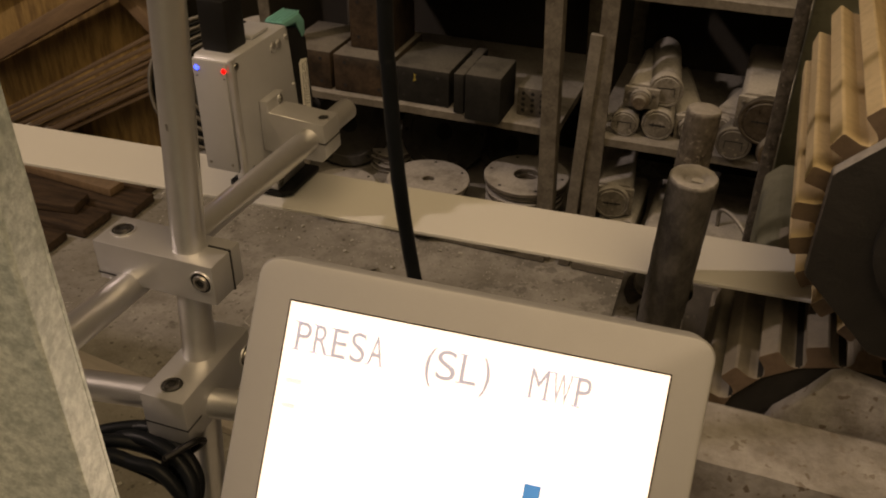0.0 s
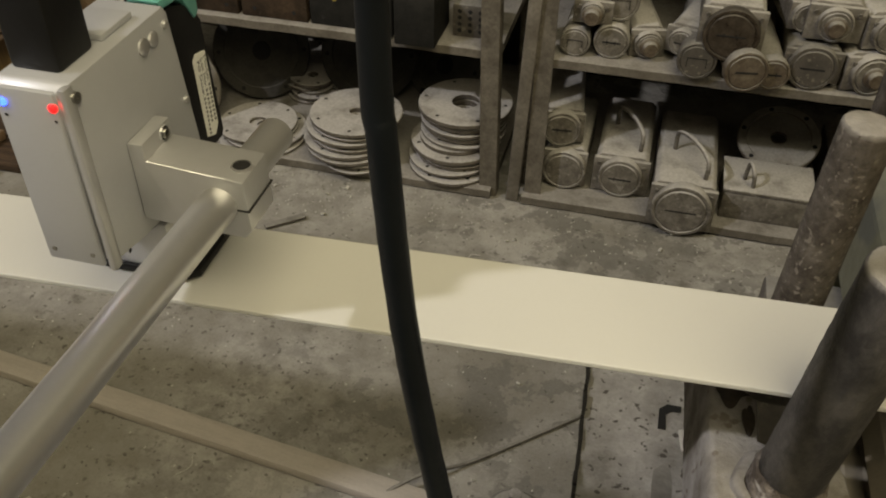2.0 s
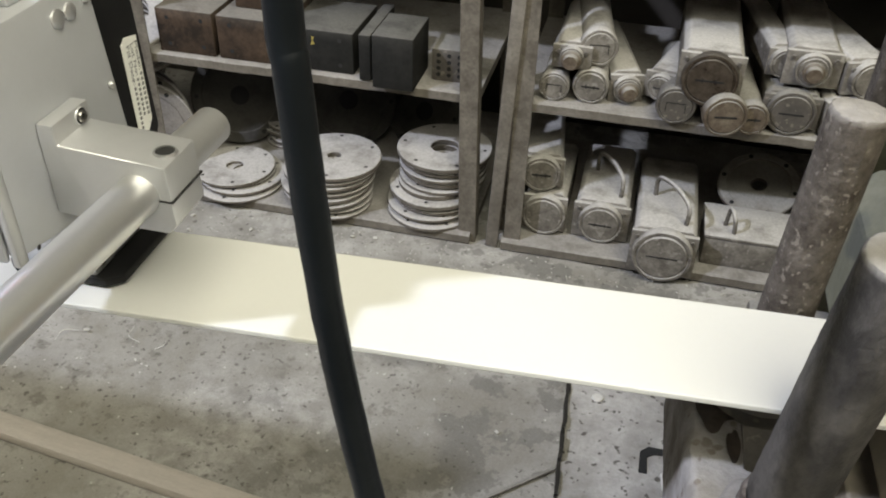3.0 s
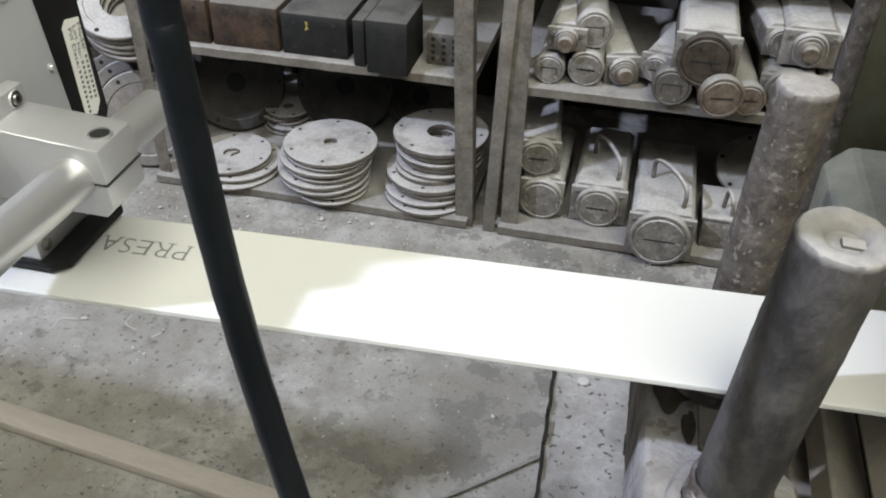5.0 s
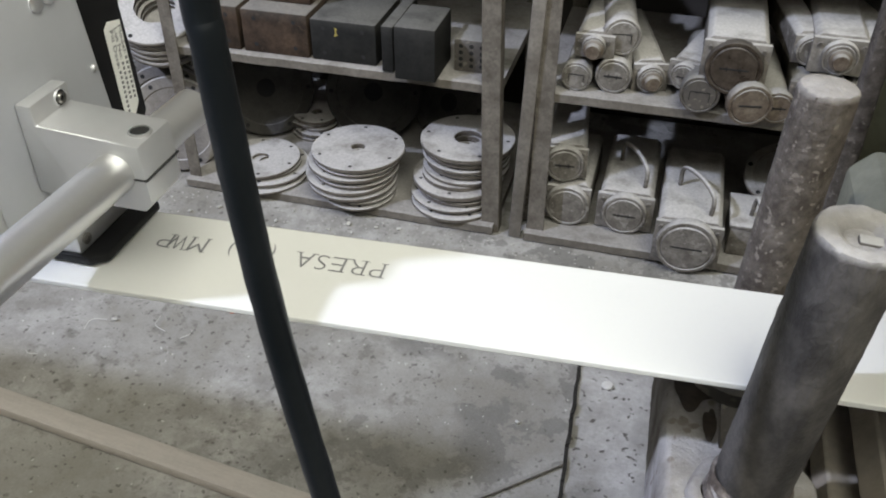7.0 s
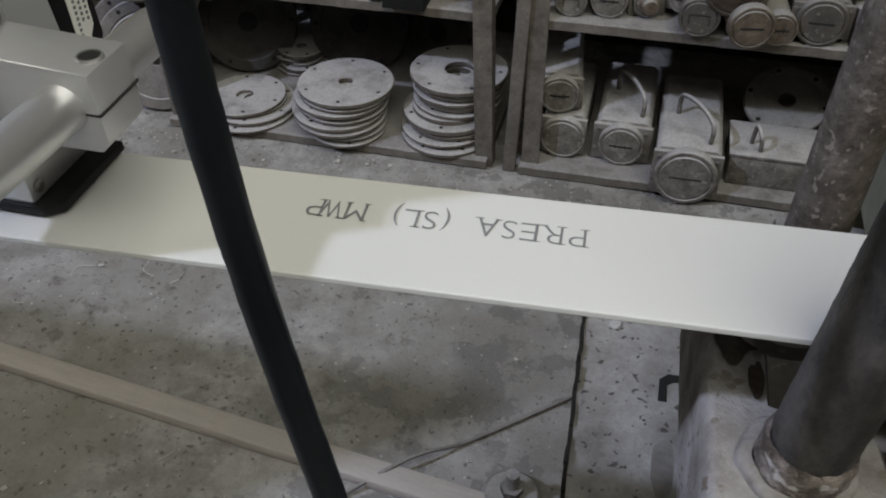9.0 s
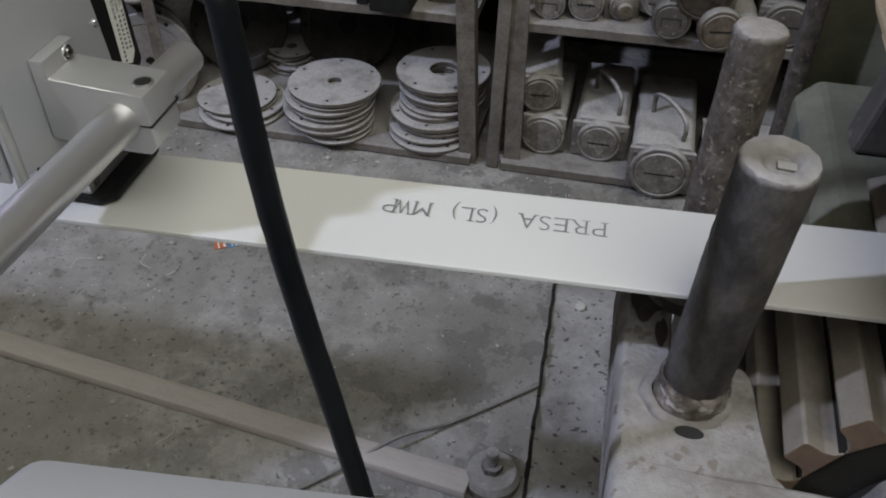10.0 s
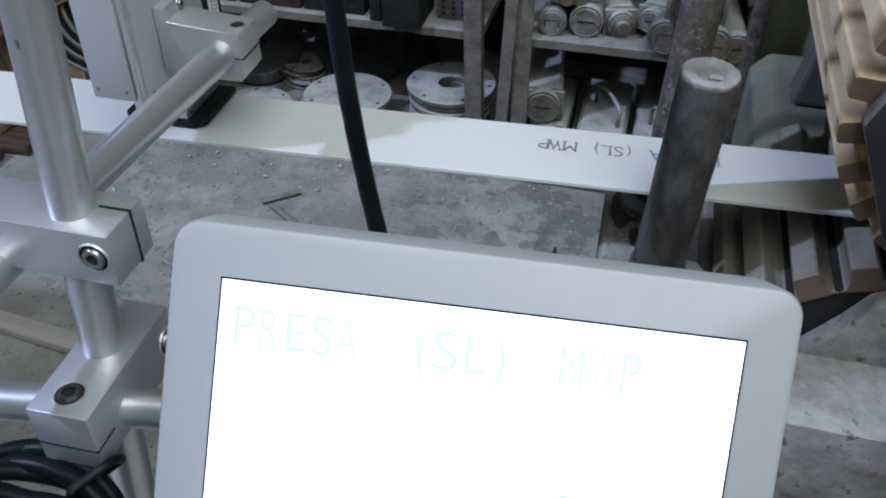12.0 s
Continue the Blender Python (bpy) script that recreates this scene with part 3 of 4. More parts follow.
# ---- controller with its screen ----
def make_controller():
    r = Vector((0.188, 0.028, -0.014)).normalized()
    d = Vector((-0.02, -0.55, -0.84))
    d = (d - r * d.dot(r)).normalized()
    n = r.cross(-d)
    m = Matrix.Translation((-0.1505, 0.1835, 1.161)) @ Matrix((r, -d, n)).transposed().to_4x4()
    root = thing("print_controller", m, "pale grey touch-screen printer controller showing its print job", "controller")
    W, H = 0.1935, 0.142
    shell = bmesh.new()
    ring = []
    for cx, cy, a0 in ((0.009, -0.009, 90), (0.009, -H + 0.009, 180), (W - 0.009, -H + 0.009, 270), (W - 0.009, -0.009, 0)):
        for k in range(7):
            a = radians(a0 + k * 15)
            ring.append((cx + 0.009 * math.cos(a) + (0.003 if cx > W / 2 else -0.0016), cy + 0.009 * math.sin(a) + (0.0012 if cy > -H / 2 else -0.002)))
    levels = [(-0.026, 0.003), (-0.0245, 0.0), (-0.002, 0.0), (-0.0005, 0.0006), (0.0, 0.0016)]
    rows = []
    for z, inset in levels:
        rows.append([shell.verts.new((W / 2 + (x - W / 2) * (1 - inset * 2 / W), -H / 2 + (y + H / 2) * (1 - inset * 2 / H), z)) for x, y in ring])
    for a, b in zip(rows, rows[1:]):
        for k in range(len(ring)):
            j = (k + 1) % len(ring)
            shell.faces.new((a[k], a[j], b[j], b[k]))
    shell.faces.new(rows[0][::-1])
    shell.faces.new(rows[-1])
    bmesh.ops.recalc_face_normals(shell, faces=shell.faces[:])
    part("shell", shell, BEZEL, root, "pale grey painted shell")
    x0, x1, y0, y1 = 0.0155, 0.1795, -0.0165, -0.1285
    part("rim", block(x0 - 0.0007, x1 + 0.0007, y1 - 0.0007, y0 + 0.0007, -0.001, 0.0003), BLACK, root, "", False)
    screen = part("screen", block(x0, x1, y1, y0, -0.0005, 0.0006), SCREEN, root, "brightly lit white touch screen", False)
    for text, xx, w, size, drop, ink in (("PRESA", 0.005, 0.041, 0.0185, 0.0205, SCREEN_INK), ("(SL)", 0.063, 0.029, 0.0185, 0.0205, SCREEN_INK), ("MWP", 0.108, 0.027, 0.0185, 0.0205, SCREEN_INK),
                                        ("Stop", 0.1495, 0.008, 0.005, 0.0225, SCREEN_GREY), ("Print", 0.1495, 0.0085, 0.005, 0.0275, SCREEN_GREY)):
        wide = [{"(": 0.45, ")": 0.45, "t": 0.55, "i": 0.3, "r": 0.6, "M": 1.25, "W": 1.3, "L": 0.85}.get(c, 1.0) for c in text]
        xx, unit = x0 + xx, w / sum(wide)
        for c, u in zip(text, wide):
            letters("screen_letter", c, size, unit * u * 0.8, pose(xx, y0 - drop, 0.0008), ink, screen, 0.00005, 0.0, size * 0.03 if size > 0.01 else 0.0)
            xx += unit * u
    for yy, w in ((0.033, 0.007), (0.044, 0.0055)):
        part("faint_mark", block(x0 + 0.004, x0 + 0.004 + w, y0 - yy - 0.002, y0 - yy, 0.0005, 0.0008), SCREEN_GREY, screen, "", False)
    part("blue_key", block(x0 + 0.1135, x0 + 0.1205, y0 - 0.0705, y0 - 0.0565, 0.0005, 0.0009), SCREEN_BLUE, screen, "blue lit key", False)
    part("bracket", block(W / 2 - 0.03, W / 2 + 0.03, -0.105, -0.055, -0.052, -0.0258, 0.002), ALUMINIUM, root, "aluminium bracket")
    return root


def make_hanging_cable():
    pts = [(-0.150, 0.322, 1.95), (-0.149, 0.318, 1.5), (-0.1475, 0.313, 1.24), (-0.1455, 0.311, 1.20), (-0.1425, 0.3095, 1.16), (-0.1385, 0.308, 1.125), (-0.1335, 0.306, 1.095), (-0.1278, 0.304, 1.065),
           (-0.1215, 0.302, 1.030), (-0.113, 0.298, 0.985), (-0.102, 0.291, 0.925), (-0.080, 0.28, 0.82), (-0.05, 0.26, 0.6), (-0.06, 0.24, 0.3), (-0.10, 0.25, 0.06), (-0.20, 0.30, 0.012), (-0.45, 0.32, 0.012)]
    root = thing("hanging_cable", pose(0, 0, 0), "thick black rubber cable hanging down beside the board", "cable")
    sheath = tube(pts, 0.0043, 20)
    for v in sheath.verts:
        v.co += 0.00022 * noise.noise_vector(v.co * 130)
    part("cable_sheath", sheath, RUBBER, root)
    part("upper_run", tube([(-0.150, 0.322, 1.94), (-0.16, 0.33, 2.5), (-0.2, 0.4, 3.2), (-0.2, 0.45, 3.5)], 0.0042, 12), RUBBER, root)
    return root


# ---- haul-off machine ----
def rough_pole(h, r, bore, seed, amp=0.0005):
    """A worn round bar: fine dents on its side, a crumbled rim and, if given, a shallow bore on top."""
    prof = [(0, 0)] + [(r, h * k / 30 * 0.978) for k in range(31)] + [(r - 0.0003, h - 0.0012), (r - 0.0010, h - 0.0003), (r - 0.0026, h)]
    prof += [(bore + 0.0018, h), (bore, h - 0.0010), (bore * 0.75, h - 0.0030), (bore * 0.4, h - 0.0026), (0, h - 0.0034)] if bore else [(r * 0.5, h + 0.0005), (0, h + 0.0007)]
    bm = lathe(prof, 96)
    off = Vector((seed, seed * 0.7, 0))
    for v in bm.verts:
        v.co += amp * (0.7 if v.co.z > h * 0.955 else 0.6) * noise.noise_vector(v.co * 330 + off) + amp * 0.3 * noise.noise_vector(v.co * 60 + off)
    return bm


def make_guide_posts():
    a = thing("guide_post", pose(0.0080, 0.3885, 0.998, 4.4, 2.8, 0), "worn grey steel guide post standing in its collar", "post", "guide posts")
    part("pin", rough_pole(0.1375, 0.0141, 0.0068, 1.0), POST, a)
    part("notch", block(-0.001, 0.0058, -0.003, 0.0012, 0.1335, 0.1358, 0.0005), DARK_STEEL, a)
    ring = lathe([(0, 0), (0.0163, 0), (0.0164, 0.002), (0.0160, 0.004), (0.0161, 0.006), (0.0156, 0.0088), (0.0152, 0.0102), (0.0148, 0.0112), (0.0141, 0.0122)], 64)
    for v in ring.verts:
        v.co.z *= 1.35
        v.co += 0.0009 * noise.noise_vector(v.co * 260) + 0.0007 * noise.noise_vector(v.co * 90)
    part("collar", ring, COLLAR, a, "dust-caked collar")
    boss = lathe([(0, -0.003), (0.0208, -0.003), (0.0200, 0.0010), (0.0188, 0.0024), (0.0176, 0.0030), (0.0158, 0.0030)], 48, None, pose(-0.001, -0.001, 0))
    for v in boss.verts:
        v.co += 0.0016 * noise.noise_vector(v.co * 90)
    part("boss", boss, PLATE, a, "dust-crusted round boss")
    part("collar_gap", lathe([(0.0066, 0), (0.0064, 0.0006), (0, 0.0006)], 20, None, pose(0.0005, -0.0222, 0.0030, 8, 0, 0) @ Matrix.Diagonal((0.95, 0.42, 1, 1))), HOLE, a, "", False)
    b = thing("guide_post", pose(0.0040, 0.4585, 0.998, -2, 2.4, 0), "rust-brown steel guide post beyond the board", "post", "guide posts")
    part("pin", rough_pole(0.1425, 0.0112, 0, 7.0, 0.0004), RUST, b)
    part("collar", lathe([(0, 0), (0.022, 0), (0.021, 0.006), (0.0165, 0.009), (0.0137, 0.009)], 36), DARK_STEEL, b)


def make_bed():
    root = thing("machine_bed", pose(0, 0, 0), "dust-caked steel bed of the haul-off machine", "machine")
    outline = [(0.296, -0.021, 0.5), (0.3462, -0.022, 0.5), (0.3475, -0.022, 0.049), (0.353, -0.0222, 0.0442), (0.372, -0.0225, 0.0405), (0.404, -0.0238, 0.0365), (0.409, -0.024, 0.033), (0.411, -0.024, 0.0045), (0.4125, -0.0242, -0.0005), (0.50, -0.0268, -0.002)]
    levels = []
    for (ya, la, ra), (yb, lb, rb) in zip(outline, outline[1:]):
        n = max(1, int((yb - ya) / 0.003))
        levels += [(ya + (yb - ya) * k / n, la + (lb - la) * k / n, ra + (rb - ra) * k / n) for k in range(n)]
    levels.append(outline[-1])
    plate = bmesh.new()
    rows = []
    for y, l, r in levels:
        jl, jr = 0.0005 * noise.noise(Vector((y * 300, 1, 0))), 0.0005 * noise.noise(Vector((y * 300, 5, 0)))
        row = [(l + jl - 0.0012, y, 0.940), (l + jl - 0.001, y, 0.9925), (l + jl + 0.0012, y, 0.9968)]
        for k in range(29):
            x = l + 0.003 + (r - l - 0.0045) * (k / 28) ** 1.3
            row.append((x, y, 0.998 + 0.0009 * noise.noise(Vector((x * 70, y * 70, 3))) + 0.0004 * noise.noise(Vector((x * 260, y * 260, 3)))))
        row += [(r + jr, y, 0.9955), (r + jr, y, 0.940)]
        rows.append([plate.verts.new(c) for c in row])
    for a, b in zip(rows, rows[1:]):
        for k in range(len(a) - 1):
            plate.faces.new((a[k], a[k + 1], b[k + 1], b[k]))
    plate.faces.new(rows[0])
    plate.faces.new(rows[-1][::-1])
    bmesh.ops.recalc_face_normals(plate, faces=plate.faces[:])
    part("top_plate", plate, PLATE, root, "dust-crusted cast top plate")
    for x, y, r, wide, long in ((-0.0125, 0.452, 0.0098, 0.92, 2.3), (-0.0058, 0.424, 0.0036, 0.8, 2.6)):
        stain = lathe([(r, 0), (r * 0.94, 0.0003), (0, 0.0003)], 44)
        for v in stain.verts:
            v.co.xy *= 1 + 0.45 * noise.noise(Vector((v.co.x / r * 1.4, v.co.y / r * 1.4, x * 300)))
        stain.transform(pose(x, y, 0.9997) @ Matrix.Diagonal((wide, long, 1, 1)))
        part("oil_stain", stain, OIL, root, "dark oil stain")
    part("front_leg", block(0.0, 0.06, 0.31, 0.36, 0.03, 0.939, 0.003), DARK_STEEL, root)
    part("right_leg", block(0.40, 0.46, 0.31, 0.36, 0.03, 0.939, 0.003), DARK_STEEL, root)
    part("rear_leg", block(0.02, 0.07, 0.56, 0.61, 0.03, 0.939, 0.003), DARK_STEEL, root)
    deck = bmesh.new()
    rnd = random.Random(9)
    n = 26
    left = [(-0.0865 + 0.0145 * k / n + rnd.uniform(-0.0009, 0.0009), 0.86 - 0.36 * k / n) for k in range(n + 1)]
    prism([(x, y) for x, y in left] + [(0.45, 0.50), (0.45, 0.862)], 0.006, 0, deck, Matrix(((1, 0, 0, 0), (0, 0, 1, 0), (0, 1, 0, 0.620), (0, 0, 0, 1))))
    lip = bmesh.new()
    for (xa, ya), (xb, yb) in zip(left, left[1:]):
        block(-0.0028, 0.0008, -0.0005, (Vector((xb, yb)) - Vector((xa, ya))).length, -0.012, rnd.uniform(0.0005, 0.0065), 0, 1, lip, pose(xa - 0.001, ya, 0.6262, 0, 0, math.degrees(math.atan2(yb - ya, xb - xa)) - 90))
    d = part("lower_deck", deck, DECK, root, "lower steel deck with a torn edge")
    for k in (0, 2, 3, 6, 8):
        x, y = left[3 + k * 2]
        part("torn_lip", block(-0.002, 0.0012, -0.004 - 0.0012 * k, 0.005, 0.0, 0.002 + 0.002 * (k % 3), 0.0006, 1, None, pose(x, y, 0.624, 0, rnd.uniform(-18, 8), rnd.uniform(-6, 6))), HUB, d)
    part("edge_lip", lip, HUB, d, "dark torn edge lip", False)
    part("deck_beam", block(-0.055, 0.40, 0.52, 0.84, 0.565, 0.6195, 0.003), DARK_STEEL, root)
    part("deck_leg", block(0.10, 0.15, 0.66, 0.71, 0.0, 0.564, 0.003), DARK_STEEL, root)
    flat = Matrix(((1, 0, 0, 0), (0, 0, 1, 0), (0, 1, 0, 0.6262), (0, 0, 0, 1)))
    hook = [(0.0050 + u, 0.7440 + v) for u, v in ((-0.012, -0.016), (-0.004, -0.016), (-0.005, 0.004), (0.001, 0.009), (0.010, 0.010), (0.010, 0.018), (-0.004, 0.018), (-0.012, 0.010))]
    part("slot", prism(hook, 0.0008, 0, None, flat), HOLE, d, "hook-shaped dark slot", False)
    streak = lathe([(0.011, 0), (0.009, 0.0004), (0, 0.0004)], 13, None, pose(0.0020, 0.6520, 0.6262) @ Matrix.Diagonal((0.9, 3.2, 1, 1)))
    for v in streak.verts:
        v.co.x += 0.004 * noise.noise(v.co * 60)
    part("wet_streak", streak, DARK_STEEL, d, "dark streak along the deck")
    part("scrap", block(-0.009, 0.009, -0.012, 0.012, 0, 0.004, 0.001, 1, None, pose(0.0240, 0.7190, 0.627, 4, -8, 10)), CRUMB, d, "white plastic scrap")
    part("chip", lathe([(0, 0), (0.0062, 0), (0.0055, 0.0012), (0, 0.0016)], 9, None, pose(-0.054, 0.815, 0.627)), CRUMB, d)
    panel = part("side_panel", prism([(0.067, 0.62), (0.45, 0.62), (0.45, 1.75), (0.071, 1.75), (0.069, 1.2)], 0.02, 0.002, None, pose(0, 0.645, 0)), GREEN, root, "dusty green painted side panel")
    part("bearing_box", prism([(0.062, 0.95), (0.30, 0.95), (0.30, 1.03), (0.074, 1.03), (0.062, 1.018)], 0.15, 0.004, None, pose(0, 0.482, 0)), GREEN, root, "dusty green bearing box", False)
    part("bearing_cap", prism([(0.083, 1.031), (0.12, 1.031), (0.14, 1.075), (0.128, 1.098), (0.108, 1.098), (0.092, 1.078)], 0.025, 0.003, None, pose(0, 0.55, 0)), DARK_STEEL, root, "", False)
    for z in (1.12, 1.185, 1.25):
        part("rust_mark", lathe([(0.004, 0), (0.003, 0.0006), (0, 0.0006)], 9, None, along((0.1 + (z - 1.1) * 0.05, 0.6449, z), (0.1, 0, z))), DARK_STEEL, panel)
    bolt = part("hinge_pin", rod((0.062, 0.60, 1.20), (0.062, 0.64, 1.20), 0.006), DARK_STEEL, root)
    # Out-of-view beams and cover, added to keep lamp light off the wheels.
    for z0, z1, name in ((1.085, 1.235, "upper_track_beam"), (0.885, 1.02, "lower_track_beam")):
        part(name, block(0.27, 1.5, 0.37, 0.55, z0, z1, 0.003), GREEN, root, "unseen green track beam added to block light", False)
    part("track_cover", block(0.20, 1.5, 0.335, 0.62, 1.275, 1.62, 0.004), GREEN, root, "unseen green cover added to block light over the upper track", False)
    housing = prism([(0.080, 0.975), (0.086, 0.995), (0.101, 1.014), (0.113, 1.0335), (0.121, 1.036), (0.150, 1.030), (0.22, 1.026), (0.22, 0.975)], 0.0135, 0.0022, None, pose(0, 0.3495, 0))
    for v in housing.verts:
        v.co += 0.0008 * noise.noise_vector(v.co * 140)
    part("bearing_housing", housing, PLATE, root, "dust-crusted bearing housing")
    part("stay_bar", block(0.056, 0.0665, 0.628, 0.644, 0.75, 1.75, 0.002), RUST, root)
    return root


def make_drum(name, x, z, radius, y0, y1, material, hub_y, label, n=22):
    """A track wheel of ridged pads round an eight-sided hub; it turns about its y axis."""
    root = thing(name, pose(x, 0, z), label, "track wheel", "track wheels")
    step = 2 * math.pi / n
    # Lower core is black: the shade in the gaps under its pads is painted.
    core = part("core", lathe([(0, y0 + 0.002), (radius - 0.0135, y0 + 0.001), (radius - 0.0135, y1 - 0.001), (0, y1 - 0.002)], 56, None, pose(0, 0, 0, -90, 0, 0)), material if hub_y else HUB, root)
    ri, ro = radius - 0.0145, radius
    half = step * ri / 2
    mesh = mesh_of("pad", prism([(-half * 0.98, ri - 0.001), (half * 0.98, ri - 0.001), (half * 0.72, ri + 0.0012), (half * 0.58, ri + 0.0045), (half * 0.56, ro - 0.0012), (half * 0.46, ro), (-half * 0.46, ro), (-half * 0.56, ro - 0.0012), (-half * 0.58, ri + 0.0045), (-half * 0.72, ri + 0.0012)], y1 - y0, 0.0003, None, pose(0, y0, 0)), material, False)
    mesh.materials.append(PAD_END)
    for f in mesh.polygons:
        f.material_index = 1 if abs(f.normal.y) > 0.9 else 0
    for k in range(n):
        ob = new("pad", mesh)
        ob.parent = root
        ob.matrix_basis = pose(0, 0, 0, 0, 360 * k / n, 0)
    if hub_y:
        r = (radius - 0.0125) / math.cos(math.pi / 8)
        hub = part("hub_plate", prism([(r * math.cos(radians(22.5 + 45 * k)), r * math.sin(radians(22.5 + 45 * k))) for k in range(8)], 0.010, 0.0015, None, pose(0, hub_y, 0)), HUB, root, "black eight-sided hub plate")
        hub.data.materials.append(RUST)
        for f in hub.data.polygons:
            f.material_index = 0 if f.normal.y < -0.9 else 1
        part("boss", lathe([(0, 0), (0.045, 0), (0.045, 0.006), (0.038, 0.010), (0.02, 0.010), (0.02, 0.022), (0, 0.022)], 36, None, along((0, hub_y, 0), (0, -1, 0))), HUB, hub)
    else:
        part("end_flange", lathe([(0.02, 0), (radius * 0.6, 0), (radius * 0.6, 0.003), (radius * 0.57, 0.005), (0.02, 0.005)], 48, None, along((0, y0, 0), (0, -1, 0))), HUB, root)
    part("axle", rod((0, y0 - 0.01, 0), (0, y1 + 0.16, 0), 0.018), DARK_STEEL, root)
    return root


# ---- galvanised panel ----
def make_panel():
    root = thing("sheet_panel", pose(-0.1385, 0.062, 0.0, 0, 0, 14), "galvanised sheet metal panel with a folded edge", "panel")
    part("sheet", block(-0.16, 0, -0.001, 0.0008, 0.35, 1.42, 0.0003), GALV, root, smooth=False)
    part("fold", block(-0.0022, 0.0, -0.014, -0.0011, 0.35, 1.42, 0.0004), GALV, root, smooth=False)
    part("panel_leg", block(-0.15, -0.12, -0.02, -0.0012, 0.0, 0.36, 0.001), GALV, root)


# ---- shelves ----
SHELF_Y = 1.918


def worn_board(x0, x1, y0, y1, z0, z1):
    """A board with a chipped, wavy front edge."""
    own = bmesh.new()
    n = 60
    rows = []
    for k in range(n + 1):
        x = x0 + (x1 - x0) * k / n
        w = 0.003 * noise.noise(Vector((x * 9, z0 * 7, 1.3))) + 0.0016 * noise.noise(Vector((x * 60, z0, 4.0)))
        u = 0.0015 * noise.noise(Vector((x * 30, 2.0, z0)))
        rows.append([own.verts.new(c) for c in ((x, y0 + w, z0 + u), (x, y0 + w, z1 - 0.004 + u), (x, y0 + w + 0.004, z1), (x, y1, z1), (x, y1, z0))])
    for a, b in zip(rows, rows[1:]):
        for k in range(5):
            own.faces.new((a[k], b[k], b[(k + 1) % 5], a[(k + 1) % 5]))
    own.faces.new(rows[0])
    own.faces.new(rows[-1][::-1])
    bmesh.ops.recalc_face_normals(own, faces=own.faces[:])
    return own


def make_shelf(x0, x1, label, left_leg, right_leg, lean=0.0):
    root = thing("storage_shelf", pose(0, SHELF_Y, 0), label, "shelf", "storage shelves")
    for a, b in (left_leg, right_leg):
        for y in (-0.006, 0.52):
            leg = bmesh.new()
            block(a, b, y, y + 0.004, 0, 1.9, 0.0008, 1, leg)
            block(a if a == left_leg[0] else b - 0.004, a + 0.004 if a == left_leg[0] else b, y + 0.0041, y + 0.04, 0, 1.9, 0.0008, 1, leg)
            slant = lean if (a, b) == right_leg else 0.0
            leg.transform(pose(a, 0, 0, 0, slant, 0) @ pose(-a, 0, 0))
            part("leg", leg, FRAME_STEEL, root, "grimy angle-iron leg", False)
    for z in (0.4, 0.775, 1.2):
        part("shelf_board", worn_board(x0, x1, 0.0045, 0.54, z - 0.024, z), BOARD, root, "dusty shelf board")
    part("base_board", worn_board(x0 - 0.004, x1, -0.022, 0.54, 0.006, 0.03), BOARD, root, "dusty base board")
    return root


def make_stack(x, y, z, discs, seed, label):
    """Discs from the bottom up: (shift x, shift y, radius, thickness, bore, gap above)."""
    rnd = random.Random(seed)
    root = thing("flange_stack", pose(x, y, z), label, "flange stack", "stacks of flange discs")
    h = 0.0
    for dx, dy, r, t, bore, gap in discs:
        p = [(bore, 0), (r - 0.002, 0), (r, 0.002), (r, t - 0.002), (r - 0.002, t), (bore + 0.002, t), (bore, t - 0.002), (bore, 0)]
        m = pose(dx, dy, h, rnd.uniform(-0.9, 0.9), rnd.uniform(-0.9, 0.9), rnd.uniform(0, 360))
        disc = part("disc", lathe(p, 56, None, m), DISC, root, "dusty round flange disc")
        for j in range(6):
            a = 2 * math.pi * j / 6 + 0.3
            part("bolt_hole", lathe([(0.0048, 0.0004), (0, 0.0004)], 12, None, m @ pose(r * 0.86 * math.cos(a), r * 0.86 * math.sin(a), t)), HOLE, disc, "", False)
        h += t + 0.0014
        if gap:
            part("spacer", lathe([(bore * 1.1, 0), (r * 0.8, 0), (r * 0.8, gap), (bore * 1.1, gap), (bore * 1.1, 0)], 48, None, pose(dx, dy, h)), DISC, root)
            h += gap + 0.001
    return root


def make_leaning_disc(x, y, z, r, tilt, turn, hole, label, material=DISC):
    root = thing("flange_disc", pose(x, y, z, tilt, 0, turn), label, "flange disc", "loose flange discs")
    part("disc", lathe([(hole, -0.007), (r - 0.003, -0.007), (r, -0.004), (r, 0.004), (r - 0.003, 0.007), (r * 0.78, 0.007), (r * 0.76, 0.004), (hole + 0.01, 0.004), (hole, 0.003), (hole, -0.007)], 56), material, root)
    # Back discs get a flat black disc: the bore's shade is painted on.
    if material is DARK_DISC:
        part("bore", lathe([(0.026, 0.0), (0.024, 0.0006), (0, 0.0006)], 28, None, pose(0, 0, 0.0045)), HOLE, root, "flat black disc painted for the dark of the bore", False)
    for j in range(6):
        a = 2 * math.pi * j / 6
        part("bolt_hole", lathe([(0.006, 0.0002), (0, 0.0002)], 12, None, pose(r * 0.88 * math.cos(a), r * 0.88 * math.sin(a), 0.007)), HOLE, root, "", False)


